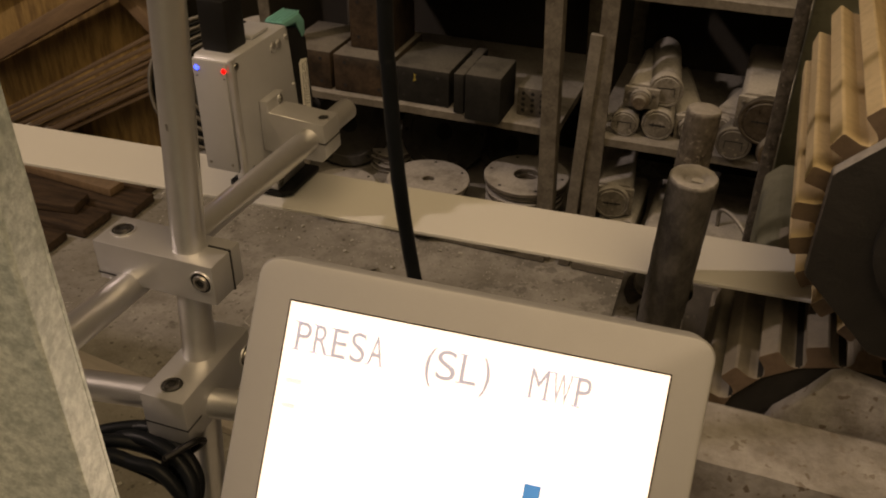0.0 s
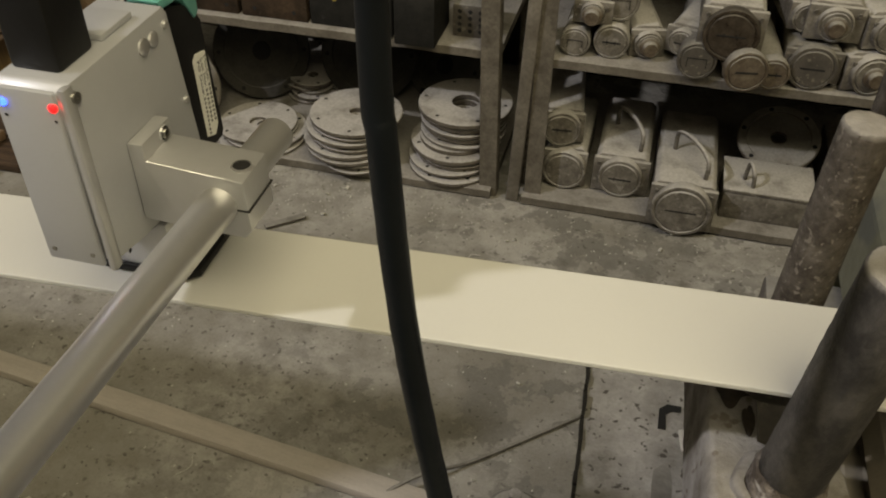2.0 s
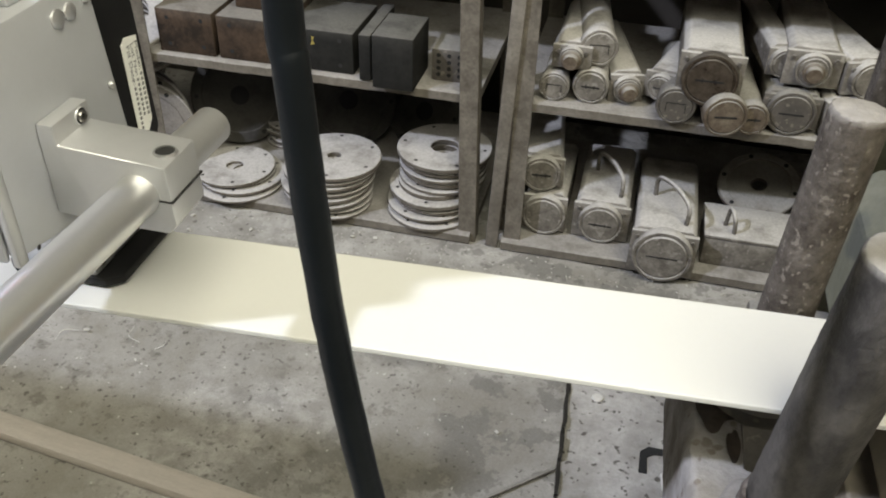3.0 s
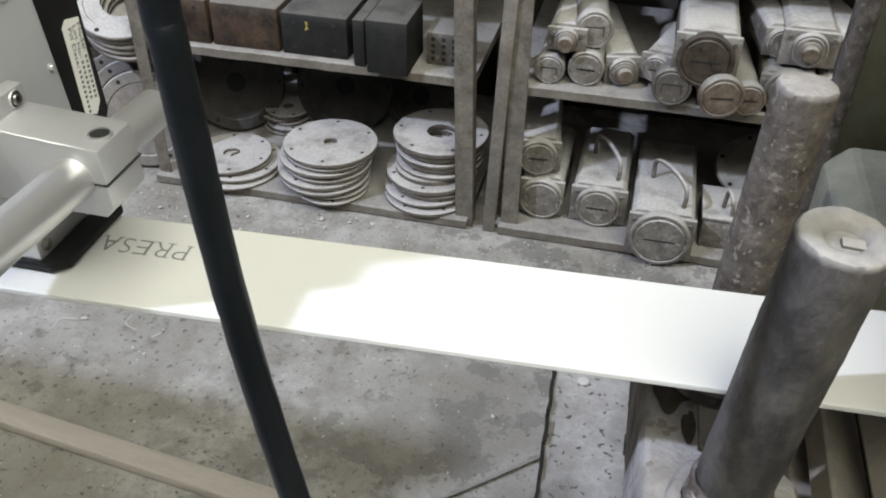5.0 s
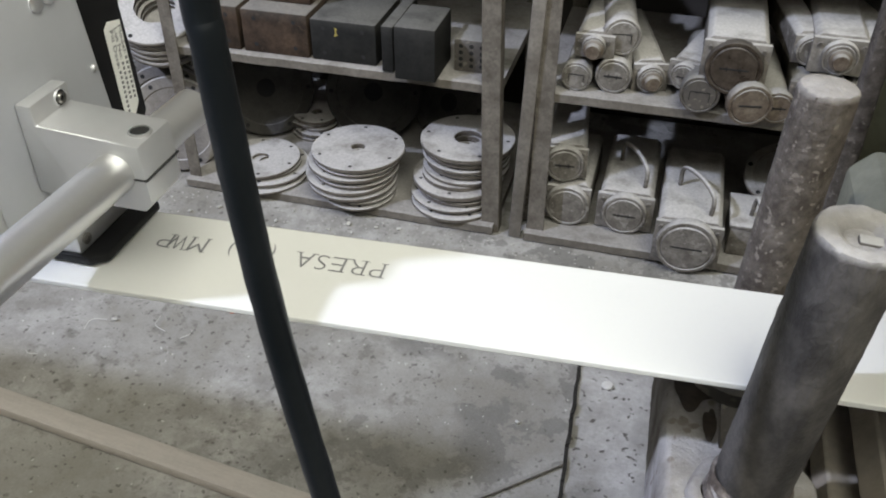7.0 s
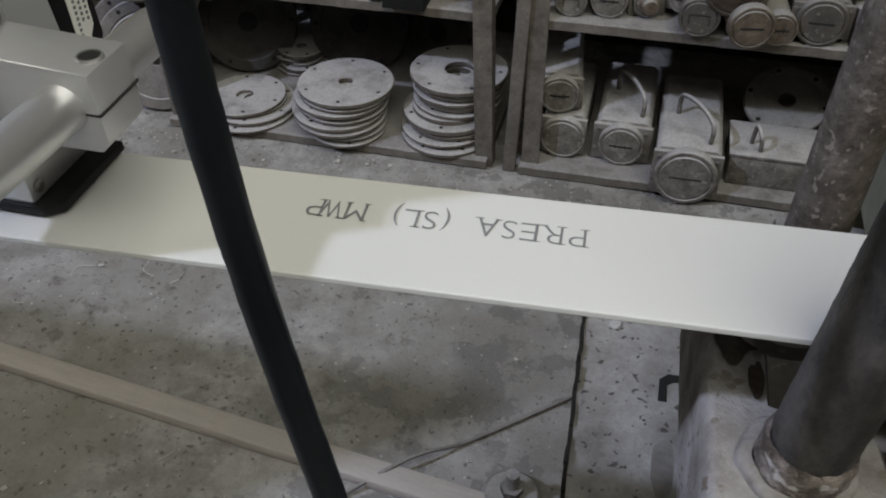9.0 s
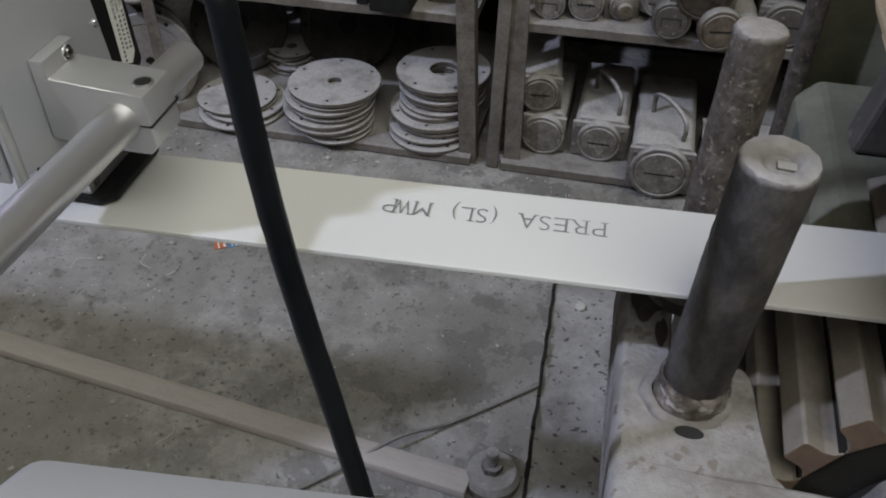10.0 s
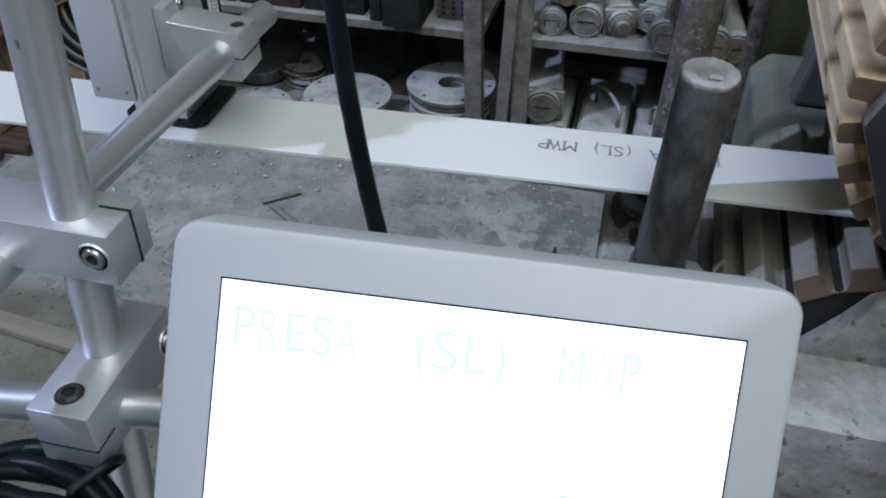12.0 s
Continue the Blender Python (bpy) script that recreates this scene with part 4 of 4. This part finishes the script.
def make_die_block(x0, x1, z, h, depth, material, label, yf=0.02, holes=((0.2, 0.2), (0.8, 0.2), (0.2, 0.8), (0.8, 0.8)), turn=0.0):
    w = x1 - x0
    root = thing("die_block", pose((x0 + x1) / 2, SHELF_Y + yf, z, 0, 0, turn), label, "die block", "die blocks on the shelf")
    part("body", block(-w / 2, w / 2, 0, depth, 0, h, 0.003), material, root)
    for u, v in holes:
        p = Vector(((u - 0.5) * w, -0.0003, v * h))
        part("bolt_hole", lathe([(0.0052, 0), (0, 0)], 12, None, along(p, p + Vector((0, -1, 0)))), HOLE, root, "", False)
    return root


def make_die(x, z, w, h, length, r, yf, material, label, turn=0.0, tilt=0.0, handle=False, slot=True, knob=False, drop=0.0, front=None):
    """A calibrating die: a long body behind a round front flange that is turned to the room."""
    root = thing("extrusion_die", pose(x, SHELF_Y + yf, z, tilt, 0, turn), label, "extrusion die", "extrusion dies on the shelf")
    cz = r + drop
    if w:
        body = part("body", prism([(-w / 2, cz - h / 2), (w / 2, cz - h / 2), (w / 2, cz + h / 2 - 0.012), (w / 2 - 0.012, cz + h / 2), (-w / 2 + 0.012, cz + h / 2), (-w / 2, cz + h / 2 - 0.012)], length, 0.003, None, pose(0, 0.028, 0)), material, root)
        part("shoulder", prism([(-w / 2 - 0.004, cz - h / 2 + 0.004), (w / 2 + 0.004, cz - h / 2 + 0.004), (w / 2 + 0.004, cz + h / 2 - 0.006), (-w / 2 - 0.004, cz + h / 2 - 0.006)], 0.012, 0.002, None, pose(0, 0.016, 0)), material, root)
    else:
        part("body", lathe([(0, 0.028), (r * 0.86, 0.028), (r * 0.9, 0.04), (r * 0.9, length), (0, length)], 40, None, Matrix.Translation((0, 0, cz)) @ pose(0, 0, 0, -90, 0, 0)), material, root)
    ring = lathe([(0, 0.0), (r * 0.78, 0.0), (r * 0.82, 0.0035), (r * 0.85, 0.0035), (r * 0.87, 0.001), (r * 0.96, 0.0015), (r, 0.005), (r, 0.022), (r * 0.94, 0.030), (0, 0.030)], 44, None, Matrix.Translation((0, 0, cz)) @ pose(0, 0, 0, -90, 0, 0))
    for v in ring.verts:
        v.co += 0.0011 * noise.noise_vector(v.co * 45 + Vector((x * 90, z * 50, 0)))
    face = part("flange", ring, front or material, root, "round front flange")
    style = int(abs(x) * 1000 + z * 770) % 4
    if slot and style == 0:
        for u0, u1, v0, v1 in ((-0.5, 0.5, 0.16, 0.2), (-0.5, -0.46, -0.3, 0.16), (0.46, 0.5, -0.3, 0.16)):
            part("slot", block(u0 * r, u1 * r, -0.0012, 0.001, cz + v0 * r, cz + v1 * r), HOLE, face, "", False)
    if slot and style in (1, 2):
        part("slot", block(-r * 0.5, r * 0.5, -0.0012, 0.001, cz - 0.0016, cz + 0.0016), HOLE, face, "", False)
        for s in ((-0.25, 0.2) if style == 1 else ()):
            part("slot_tick", block(s * r - 0.001, s * r + 0.001, -0.0012, 0.001, cz - 0.005, cz + 0.005), HOLE, face, "", False)
    if knob:
        part("knob", lathe([(0, 0), (0.015, 0), (0.017, 0.003), (0.017, 0.012), (0.022, 0.014), (0.022, 0.022), (0, 0.022)], 24, None, Matrix.Translation((0, -0.020, cz)) @ pose(0, 0, 0, -90, 0, 0)), BRONZE, root, "bronze knob")
    if handle:
        zz = cz + h / 2
        part("handle", tube([(w * 0.30, 0.06, zz - 0.004), (w * 0.31, 0.062, zz + 0.03), (w * 0.26, 0.075, zz + 0.05), (w * 0.05, 0.12, zz + 0.062), (-w * 0.2, 0.17, zz + 0.05), (-w * 0.22, 0.175, zz - 0.004)], 0.0055, 12), DUSTY, root, "bent rod handle")
    for sx in (-1, 1):
        if w:
            c = Vector((sx * (w / 2 - 0.01), 0.0155, cz + h / 2 - 0.02))
            part("bolt", lathe([(0.005, 0), (0.005, 0.004), (0, 0.004)], 6, None, along(c, c + Vector((0, -1, 0)))), DARK_STEEL, root, "", False)
    return root


# ---- timber corner ----
def beam(p, q, w, h, material, name, label, roll=0.0):
    length = (Vector(q) - Vector(p)).length
    root = thing(name, along(p, q) @ pose(0, 0, 0, 0, 0, roll), label, "timber", "stacked timber")
    part("beam", block(-w / 2, w / 2, -h / 2, h / 2, 0, length, 0.003), material, root)
    return root


# ---- all things ----
BOARD_THING = make_board()
make_print_head()
make_stand()
make_coil()
make_controller()
HANGING = make_hanging_cable()
make_guide_posts()
make_bed()
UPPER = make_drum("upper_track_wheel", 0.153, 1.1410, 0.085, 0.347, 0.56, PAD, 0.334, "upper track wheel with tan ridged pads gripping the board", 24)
LOWER = make_drum("lower_track_wheel", 0.131, 0.9560, 0.0915, 0.366, 0.52, PAD_LOW, 0, "lower track wheel with dark brown ridged pads", 20)
make_panel()

make_shelf(-1.236, -0.40, "grimy steel shelf unit holding die blocks and flange discs", (-1.236, -1.203), (-0.431, -0.388), -1.6)
make_shelf(-0.317, 0.95, "grimy steel shelf unit crowded with extrusion dies", (-0.317, -0.276), (0.91, 0.95))
PROP = thing("loose_plank", pose(-0.346, 1.912, 0.004, 0, 2.2, 0), "narrow weathered plank leaning between the shelf units", "plank")
part("plank_body", block(-0.015, 0.015, -0.01, 0.005, 0, 0.66, 0.002), BOARD, PROP)
# Added bar: its dark colour stands for the shaded gap between the units.
GAP_FILLER = thing("loose_plank", pose(-0.338, 1.99, 0.004, 0, 1.8, 0), "dark bar added to fill the shaded gap between the shelf units", "plank")
part("plank_body", block(-0.012, 0.012, -0.01, 0.01, 0, 1.35, 0.002), RUST, GAP_FILLER)

make_stack(-1.058, 1.985, 0.031, [(0.012, -0.004, 0.118, 0.008, 0.02, 0.004), (0.016, 0.004, 0.112, 0.010, 0.02, 0.005), (-0.002, 0.002, 0.106, 0.010, 0.022, 0)], 3, "low stack of dusty flange discs on the base board")
make_stack(-0.775, 1.968, 0.031, [(0.006, -0.012, 0.094, 0.008, 0.017, 0.006), (0.004, -0.006, 0.098, 0.007, 0.017, 0.008), (-0.014, -0.004, 0.116, 0.010, 0.017, 0.003), (-0.018, 0.0, 0.118, 0.012, 0.017, 0.004),
           (-0.006, 0.002, 0.112, 0.009, 0.017, 0.006), (-0.010, 0.0, 0.117, 0.011, 0.017, 0.004), (0.002, 0.002, 0.114, 0.008, 0.017, 0.003), (0.004, 0.002, 0.119, 0.012, 0.017, 0)], 11, "stack of dusty grey flange discs on the base board")
make_stack(-0.514, 2.030, 0.031, [(-0.006, -0.036, 0.114, 0.011, 0.034, 0.006), (-0.010, -0.030, 0.112, 0.009, 0.034, 0.003), (0.004, -0.022, 0.106, 0.010, 0.034, 0.010), (-0.002, -0.022, 0.116, 0.014, 0.034, 0.010),
           (0.012, 0.0, 0.110, 0.010, 0.034, 0.005), (0.016, 0.002, 0.106, 0.012, 0.034, 0.005), (0.012, -0.002, 0.110, 0.010, 0.034, 0.005), (0.014, 0.0, 0.112, 0.012, 0.034, 0.003), (0.016, -0.004, 0.119, 0.013, 0.034, 0)],
           21, "tall stack of dusty grey flange discs with wide bores")
make_stack(-1.0, 2.235, 0.031, [(0.0, 0.0, 0.07, 0.010, 0.015, 0.006), (0.012, -0.01, 0.068, 0.010, 0.015, 0.006), (-0.008, 0.004, 0.07, 0.010, 0.015, 0.004), (0.006, -0.006, 0.066, 0.012, 0.015, 0)], 31, "small stack of dusty plates at the back of the shelf")
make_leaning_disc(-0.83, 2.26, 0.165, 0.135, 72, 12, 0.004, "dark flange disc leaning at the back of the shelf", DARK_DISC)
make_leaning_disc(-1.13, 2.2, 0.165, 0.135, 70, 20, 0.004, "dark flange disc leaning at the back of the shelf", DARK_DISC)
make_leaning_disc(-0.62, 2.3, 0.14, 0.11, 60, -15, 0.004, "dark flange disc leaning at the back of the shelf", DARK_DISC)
for k, (r, bore) in enumerate(((0.125, 0.012), (0.122, 0.05), (0.12, 0.05), (0.118, 0.05), (0.12, 0.052))):
    make_leaning_disc(-1.315 - 0.004 * (k % 2), 2.055 - 0.009 * k, 0.385 + 0.0165 * k, r, 32, 20, bore, "pale ring flange in a tilted pile beside the shelf leg")
make_leaning_disc(-1.30, 1.99, 0.135, 0.13, 76, 14, 0.012, "pale flange disc standing beside the shelf leg")
make_leaning_disc(-1.335, 2.02, 0.145, 0.135, 76, 16, 0.012, "pale flange disc standing beside the shelf leg")
make_leaning_disc(-1.375, 2.05, 0.15, 0.138, 74, 18, 0.012, "pale flange disc standing beside the shelf leg")

make_die_block(-1.19, -1.045, 0.4, 0.108, 0.22, BROWN_BLOCK, "brown rusty die block with bolt holes")
make_die_block(-1.035, -0.868, 0.4, 0.106, 0.24, BROWN_BLOCK, "brown rusty die block with bolt holes")
make_die_block(-1.01, -0.88, 0.507, 0.16, 0.15, BROWN_BLOCK, "brown rusty die block lying on another block", 0.08)
BLK = make_die_block(-0.860, -0.700, 0.4, 0.100, 0.19, BLACK_BLOCK, "black oily die block with bolt holes and a paint mark")
part("paint_mark", prism([(-0.022, 0.062), (-0.012, 0.066), (-0.016, 0.074), (-0.013, 0.082), (-0.02, 0.084), (-0.018, 0.073)], 0.0006, 0, None, pose(0, -0.0006, 0)), YELLOW, BLK, "old yellow paint mark", False)
make_die_block(-0.680, -0.652, 0.4, 0.110, 0.2, BLACK_BLOCK, "thin black die plate standing on edge", 0.0, ())
make_die_block(-0.640, -0.545, 0.4, 0.125, 0.14, BLACK_BLOCK, "tall black die block pulled forward on the shelf", -0.028, ())
make_die_block(-0.522, -0.440, 0.4, 0.078, 0.09, DARK_STEEL, "small dusty perforated steel block", 0.05, tuple((0.2 + 0.3 * (k % 3), 0.2 + 0.2 * (k // 3)) for k in range(12)))

make_die(-0.236, 0.4, 0, 0.06, 0.26, 0.034, 0.02, DUSTY, "dust-caked round extrusion die")
make_die(-0.205, 0.469, 0.078, 0.062, 0.26, 0.026, 0.02, DUSTY, "dust-caked extrusion die with a bronze knob", knob=True, slot=False, drop=0.008)
make_die(-0.157, 0.4, 0, 0.06, 0.26, 0.040, 0.03, DUSTY, "dust-caked round extrusion die")
make_die(-0.150, 0.481, 0, 0.08, 0.28, 0.042, 0.05, DUSTY, "dust-caked round extrusion die lying on another", 8)
make_die(-0.075, 0.4, 0.07, 0.075, 0.3, 0.032, 0.05, DUSTY, "dust-caked extrusion die with a square body", 14, knob=True, slot=False)
make_die(-0.01, 0.4, 0.07, 0.07, 0.3, 0.030, 0.045, DUSTY, "dust-caked extrusion die with a square body", -16, drop=0.02)
make_die(0.028, 0.4, 0, 0.08, 0.28, 0.042, -0.015, DARK_STEEL, "dark round extrusion die")
make_die(0.085, 0.452, 0.125, 0.115, 0.34, 0.058, -0.02, DUSTY, "large dusty extrusion die with a glossy round flange", front=GLOSS_FACE)
make_die(0.130, 0.4, 0, 0.08, 0.26, 0.046, -0.045, BRONZE, "rusty bronze extrusion die hanging over the shelf edge", 10)
make_die(0.185, 0.4, 0, 0.08, 0.26, 0.036, -0.02, BRONZE, "small rusty extrusion die", 6)
make_die(0.262, 0.4, 0.11, 0.08, 0.3, 0.050, 0.0, DARK_STEEL, "dark extrusion die with a slotted round face")
make_die(0.285, 0.503, 0.105, 0.085, 0.3, 0.036, 0.02, DUSTY, "dust-caked extrusion die with a knob", knob=True, slot=False)
make_die(0.235, 0.500, 0.06, 0.07, 0.3, 0.032, 0.06, DUSTY, "dust-caked extrusion die with a square body", 10, slot=False)
make_die(0.385, 0.4, 0.1, 0.085, 0.3, 0.044, 0.01, DUSTY, "dust-caked extrusion die with a square body", 14, knob=True, slot=False)
make_die(0.40, 0.489, 0.09, 0.08, 0.32, 0.04, 0.03, DUSTY, "dust-caked extrusion die lying on another", 18, slot=False)
make_die(0.53, 0.4, 0.11, 0.09, 0.3, 0.046, 0.0, DUSTY, "dust-caked extrusion die with a square body", 5)

make_die(-0.228, 0.03, 0.10, 0.105, 0.26, 0.055, 0.03, DUSTY, "dust-caked extrusion die on the base board")
make_die(-0.245, 0.141, 0.1, 0.09, 0.24, 0.047, 0.05, DUSTY, "dust-caked extrusion die lying on another", 6)
make_die(-0.09, 0.03, 0.128, 0.105, 0.28, 0.054, 0.03, DUSTY, "dust-caked extrusion die with a bent handle", 0, 0, True)
make_die(0.062, 0.006, 0.145, 0.125, 0.33, 0.071, -0.055, DUSTY, "large dust-caked extrusion die with a bent handle", 0, 0, True)
BOXC = thing("steel_case", pose(0.25, 1.935, 0.031), "dust-caked steel case on the base board", "case")
part("body", block(-0.095, 0.11, 0, 0.14, 0, 0.075, 0.003), DUSTY, BOXC)
part("lid", block(-0.098, 0.113, -0.003, 0.143, 0.0755, 0.084, 0.002), DUSTY, BOXC, "dusty lid")
part("handle", tube([(-0.03, 0.02, 0.08), (-0.035, 0.02, 0.12), (-0.045, 0.05, 0.13), (-0.05, 0.05, 0.085)], 0.005), DUSTY, BOXC, "bent rod handle")
make_leaning_disc(0.28, 2.16, 0.135, 0.1, 24, -16, 0.02, "dusty brown flange disc lying behind the steel case", BRONZE)
make_die(0.47, 0.031, 0.15, 0.12, 0.3, 0.06, 0.02, DUSTY, "dust-caked extrusion die on the base board")

# timber and boards left of the shelves
beam((-2.75, 2.03, 0.075), (-1.45, 2.03, 0.765), 0.05, 0.085, WOOD, "timber_beam", "brown sawn timber beam leaning across boards", 90)
beam((-1.98, 2.06, 0.74), (-1.50, 2.06, 0.26), 0.045, 0.05, WOOD, "timber_beam", "brown sawn timber brace", 90)
beam((-2.9, 2.05, 0.28), (-1.75, 2.05, 0.88), 0.05, 0.06, WOOD, "timber_beam", "brown sawn timber beam leaning across boards", 90)
PLYT = thing("plywood_sheet", pose(-2.2, 2.10, 0.0, -3, 0, 0), "golden streaked plywood sheet leaning behind the timber", "plywood")
part("sheet", block(-0.95, 0.52, 0, 0.015, 0, 1.25, 0.001), PLY, PLYT, smooth=False)
for x0, x1, y0, y1, z, turn, mat in ((-2.75, -1.70, 1.40, 1.52, 0.0, 2, DARK_WOOD), (-2.80, -1.66, 1.54, 1.66, 0.0, -1, DARK_WOOD), (-2.78, -1.60, 1.68, 1.79, 0.0, 1.5, DARK_WOOD), (-2.70, -1.64, 1.80, 1.90, 0.0, -1, DARK_WOOD),
                                      (-2.60, -1.74, 1.60, 1.68, 0.030, 9, DARK_WOOD), (-2.50, -1.70, 1.72, 1.78, 0.030, -5, WOOD)):
    PLANKS = thing("dark_plank", pose(x1, (y0 + y1) / 2, z + 0.006, 0, 0, turn), "dark oil-stained board lying on the floor below the timber", "timber", "stacked timber")
    part("board", block(x0 - x1, 0, -(y1 - y0) / 2, (y1 - y0) / 2, 0, 0.027, 0.003), mat, PLANKS)
for k in range(10):
    o = 0.0155 * k
    p = Vector((-2.42 + 0.47 * o, 1.985 - 0.006 * (k % 3), 0.055 - 0.88 * o))
    q = p + Vector((0.80 + 0.02 * (k % 4), 0.0, 0.425))
    lift = max(0.0, 0.012 - p.z)
    p = p + (q - p) * (lift / 0.425)
    beam(p, q, 0.013, 0.03, STRIP, "profile_strip", "thin brown profile strip in a slanting bundle", 90)
for k in range(9):
    a = 0.3 * k
    r = 0.10 + 0.013 * k
    ROLL = thing("hose_loop", pose(-1.50, 2.06, 0.30, 70, 0, 30 + k), "dark coiled hose loop hanging by the shelf", "hose", "hose loops")
    part("hose", tube([(r * math.cos(radians(q)), r * math.sin(radians(q)), 0.004 * k) for q in range(-20, 341, 30)], 0.006, 8, None, 4), RUBBER if k % 2 else DARK_STEEL, ROLL)

# floor things
LB = thing("floor_batten", pose(-1.75, 1.162, 0.004, 0, 0, -6.3), "long pale wooden batten lying on the floor", "batten")
part("batten_body", block(0, 1.56, -0.045, 0.0, 0, 0.022, 0.002), LATH, LB)
WIRE = thing("floor_wire", pose(0, 0, 0.006), "thin dark wire lying across the floor", "wire")
part("strand", tube([(-0.05, 1.285, 0.0), (-0.112, 1.229, 0.001), (-0.26, 1.097, 0.003), (-0.32, 1.045, 0.022), (-0.36, 1.01, 0.024), (-0.44, 0.94, 0.004), (-0.52, 0.865, 0.0)], 0.0034, 10), DARK_STEEL, WIRE)
FOOT = thing("levelling_foot", pose(-0.168, 1.0, 0.002), "dusty levelling foot with a threaded stud", "machine foot")
part("pad", lathe([(0, 0), (0.05, 0), (0.05, 0.016), (0.042, 0.026), (0.02, 0.03), (0, 0.03)], 32), FRAME_STEEL, FOOT)
part("nut", lathe([(0, 0.03), (0.019, 0.03), (0.019, 0.044), (0, 0.044)], 6), DARK_STEEL, FOOT, "", False)
part("stud", lathe([(0, 0.044)] + [(0.0095 + 0.0012 * (k % 2), 0.044 + 0.003 * k) for k in range(12)] + [(0, 0.078)], 20), RUST, FOOT, "rusty threaded stud")
WRAP = thing("candy_wrapper", pose(-0.875, 1.474, 0.006, 6, 4, 24), "small orange and blue wrapper on the floor", "wrapper")
part("orange_half", block(-0.026, 0.002, -0.017, 0.017, 0, 0.002, 0.0006, 1, None, pose(0, 0, 0.001, 0, -9, 0)), ORANGE, WRAP)
part("blue_half", block(0.002, 0.026, -0.017, 0.017, 0, 0.002, 0.0006, 1, None, pose(0, 0, 0.001, 0, 9, 0)), BLUE_PRINT, WRAP)
for x, w in ((-0.019, 0.003), (-0.007, 0.005), (0.011, 0.003), (0.019, 0.004)):
    part("stripe", block(x, x + w, -0.0145, 0.0135, 0, 0.0008, 0, 1, None, pose(0, 0, 0.0032, 0, -9 if x < 0 else 9, 8)), PAPER, WRAP, "", False)
rnd = random.Random(17)
for k, (x, y, turn, length) in enumerate(((-0.824, 1.60, -35, 0.11), (-0.86, 1.67, 40, 0.10))):
    CUT = thing("dark_offcut", pose(x, y, 0.005, 0, 0, turn), "short dark offcut strip on the floor", "offcut", "offcuts on the floor")
    part("strip", block(-length / 2, length / 2, -0.009, 0.009, 0, 0.006, 0.001), DARK_STEEL, CUT)
crumbs = bmesh.new()
for k in range(900):
    x, y = rnd.uniform(-1.9, 0.4), rnd.uniform(0.75, 1.88)
    if rnd.random() < 0.5:
        y = rnd.uniform(1.72, 1.89)
    s = rnd.uniform(0.0008, 0.0025) * (2.4 if rnd.random() < 0.07 else 1)
    block(-s, s, -s * rnd.uniform(0.3, 1), s * 0.5, 0, s * 0.6, 0, 1, crumbs, pose(x, y, 0.004, rnd.uniform(-30, 30), rnd.uniform(-30, 30), rnd.uniform(0, 360)))
single("floor_crumbs", crumbs, CRUMB, Matrix(), "pale plastic crumbs strewn over the concrete floor", "crumbs", kind="stuff", smooth=False)
shav = bmesh.new()
for k in range(16):
    x, y, a = rnd.uniform(-1.6, -0.3), rnd.uniform(0.9, 1.7), rnd.uniform(0, 6.28)
    ln = rnd.uniform(0.015, 0.04)
    tube([(x, y, 0.006), (x + ln * math.cos(a), y + ln * math.sin(a), 0.010), (x + 1.6 * ln * math.cos(a + 0.5), y + 1.6 * ln * math.sin(a + 0.5), 0.006)], 0.0008, 5, shav, 4)
single("floor_shavings", shav, CRUMB, Matrix(), "thin pale curled shavings on the floor", "shavings", kind="stuff")

# ---- printed letters ----
LINE = [("P", 0.0), ("R", 0.0082), ("E", 0.0170), ("S", 0.0246), ("A", 0.0312), ("(", 0.0490), ("S", 0.0532), ("L", 0.0600), (")", 0.0668), ("M", 0.0795), ("W", 0.0885), ("P", 0.0955)]
WIDE = {"P": 0.0062, "R": 0.0074, "E": 0.0064, "S": 0.0052, "A": 0.0078, "(": 0.0026, ")": 0.0026, "L": 0.0060, "M": 0.0079, "W": 0.0083}
LETTERS = []
for k, (c, off) in enumerate(LINE):
    w = WIDE[c]
    ob = letters("printed_letter", c, 0.0149, w * 0.96, pose(0, 0.0136, 0, 0, 0, 180), INK, None, 0.00003, 0.0001 if c in "AMW" else 0.00026, 0.0004)
    tagged(ob, "black inkjet letter printed on the ivory board", "letter", "printed letters")
    LETTERS.append((ob, off, k))


def motions():
    span = [0.5 * k for k in range(25)]
    walk(BOARD_THING, [(t, on_plank(SPEED * t * 0.9986)) for t in span])
    turn = math.degrees(SPEED / 0.0915)
    walk(UPPER, [(t, pose(0.153, 0, 1.1410, 0, -turn * 1.076 * t, 0)) for t in span])
    walk(LOWER, [(t, pose(0.131, 0, 0.9560, 0, turn * t, 0)) for t in span])
    walk(HANGING, [(t, pose(dx, 0, 0)) for t, dx in ((0, 0.0), (2, 0.002), (3.5, 0.001), (5.5, -0.0012), (9, -0.0018), (10, 0.0004), (12, 0.0015))])
    # a letter waits under the print head until it is printed, then rides along with the board
    wait = -0.286
    for ob, off, k in LETTERS:
        rows = []
        for t in [0.25 * q for q in range(49)]:
            rows.append((t, on_plank(max(wait, -0.184 + SPEED * (t - 6.0) - off), 0.00012 + 0.00004 * k, -0.0005)))
        walk(ob, rows)


motions()
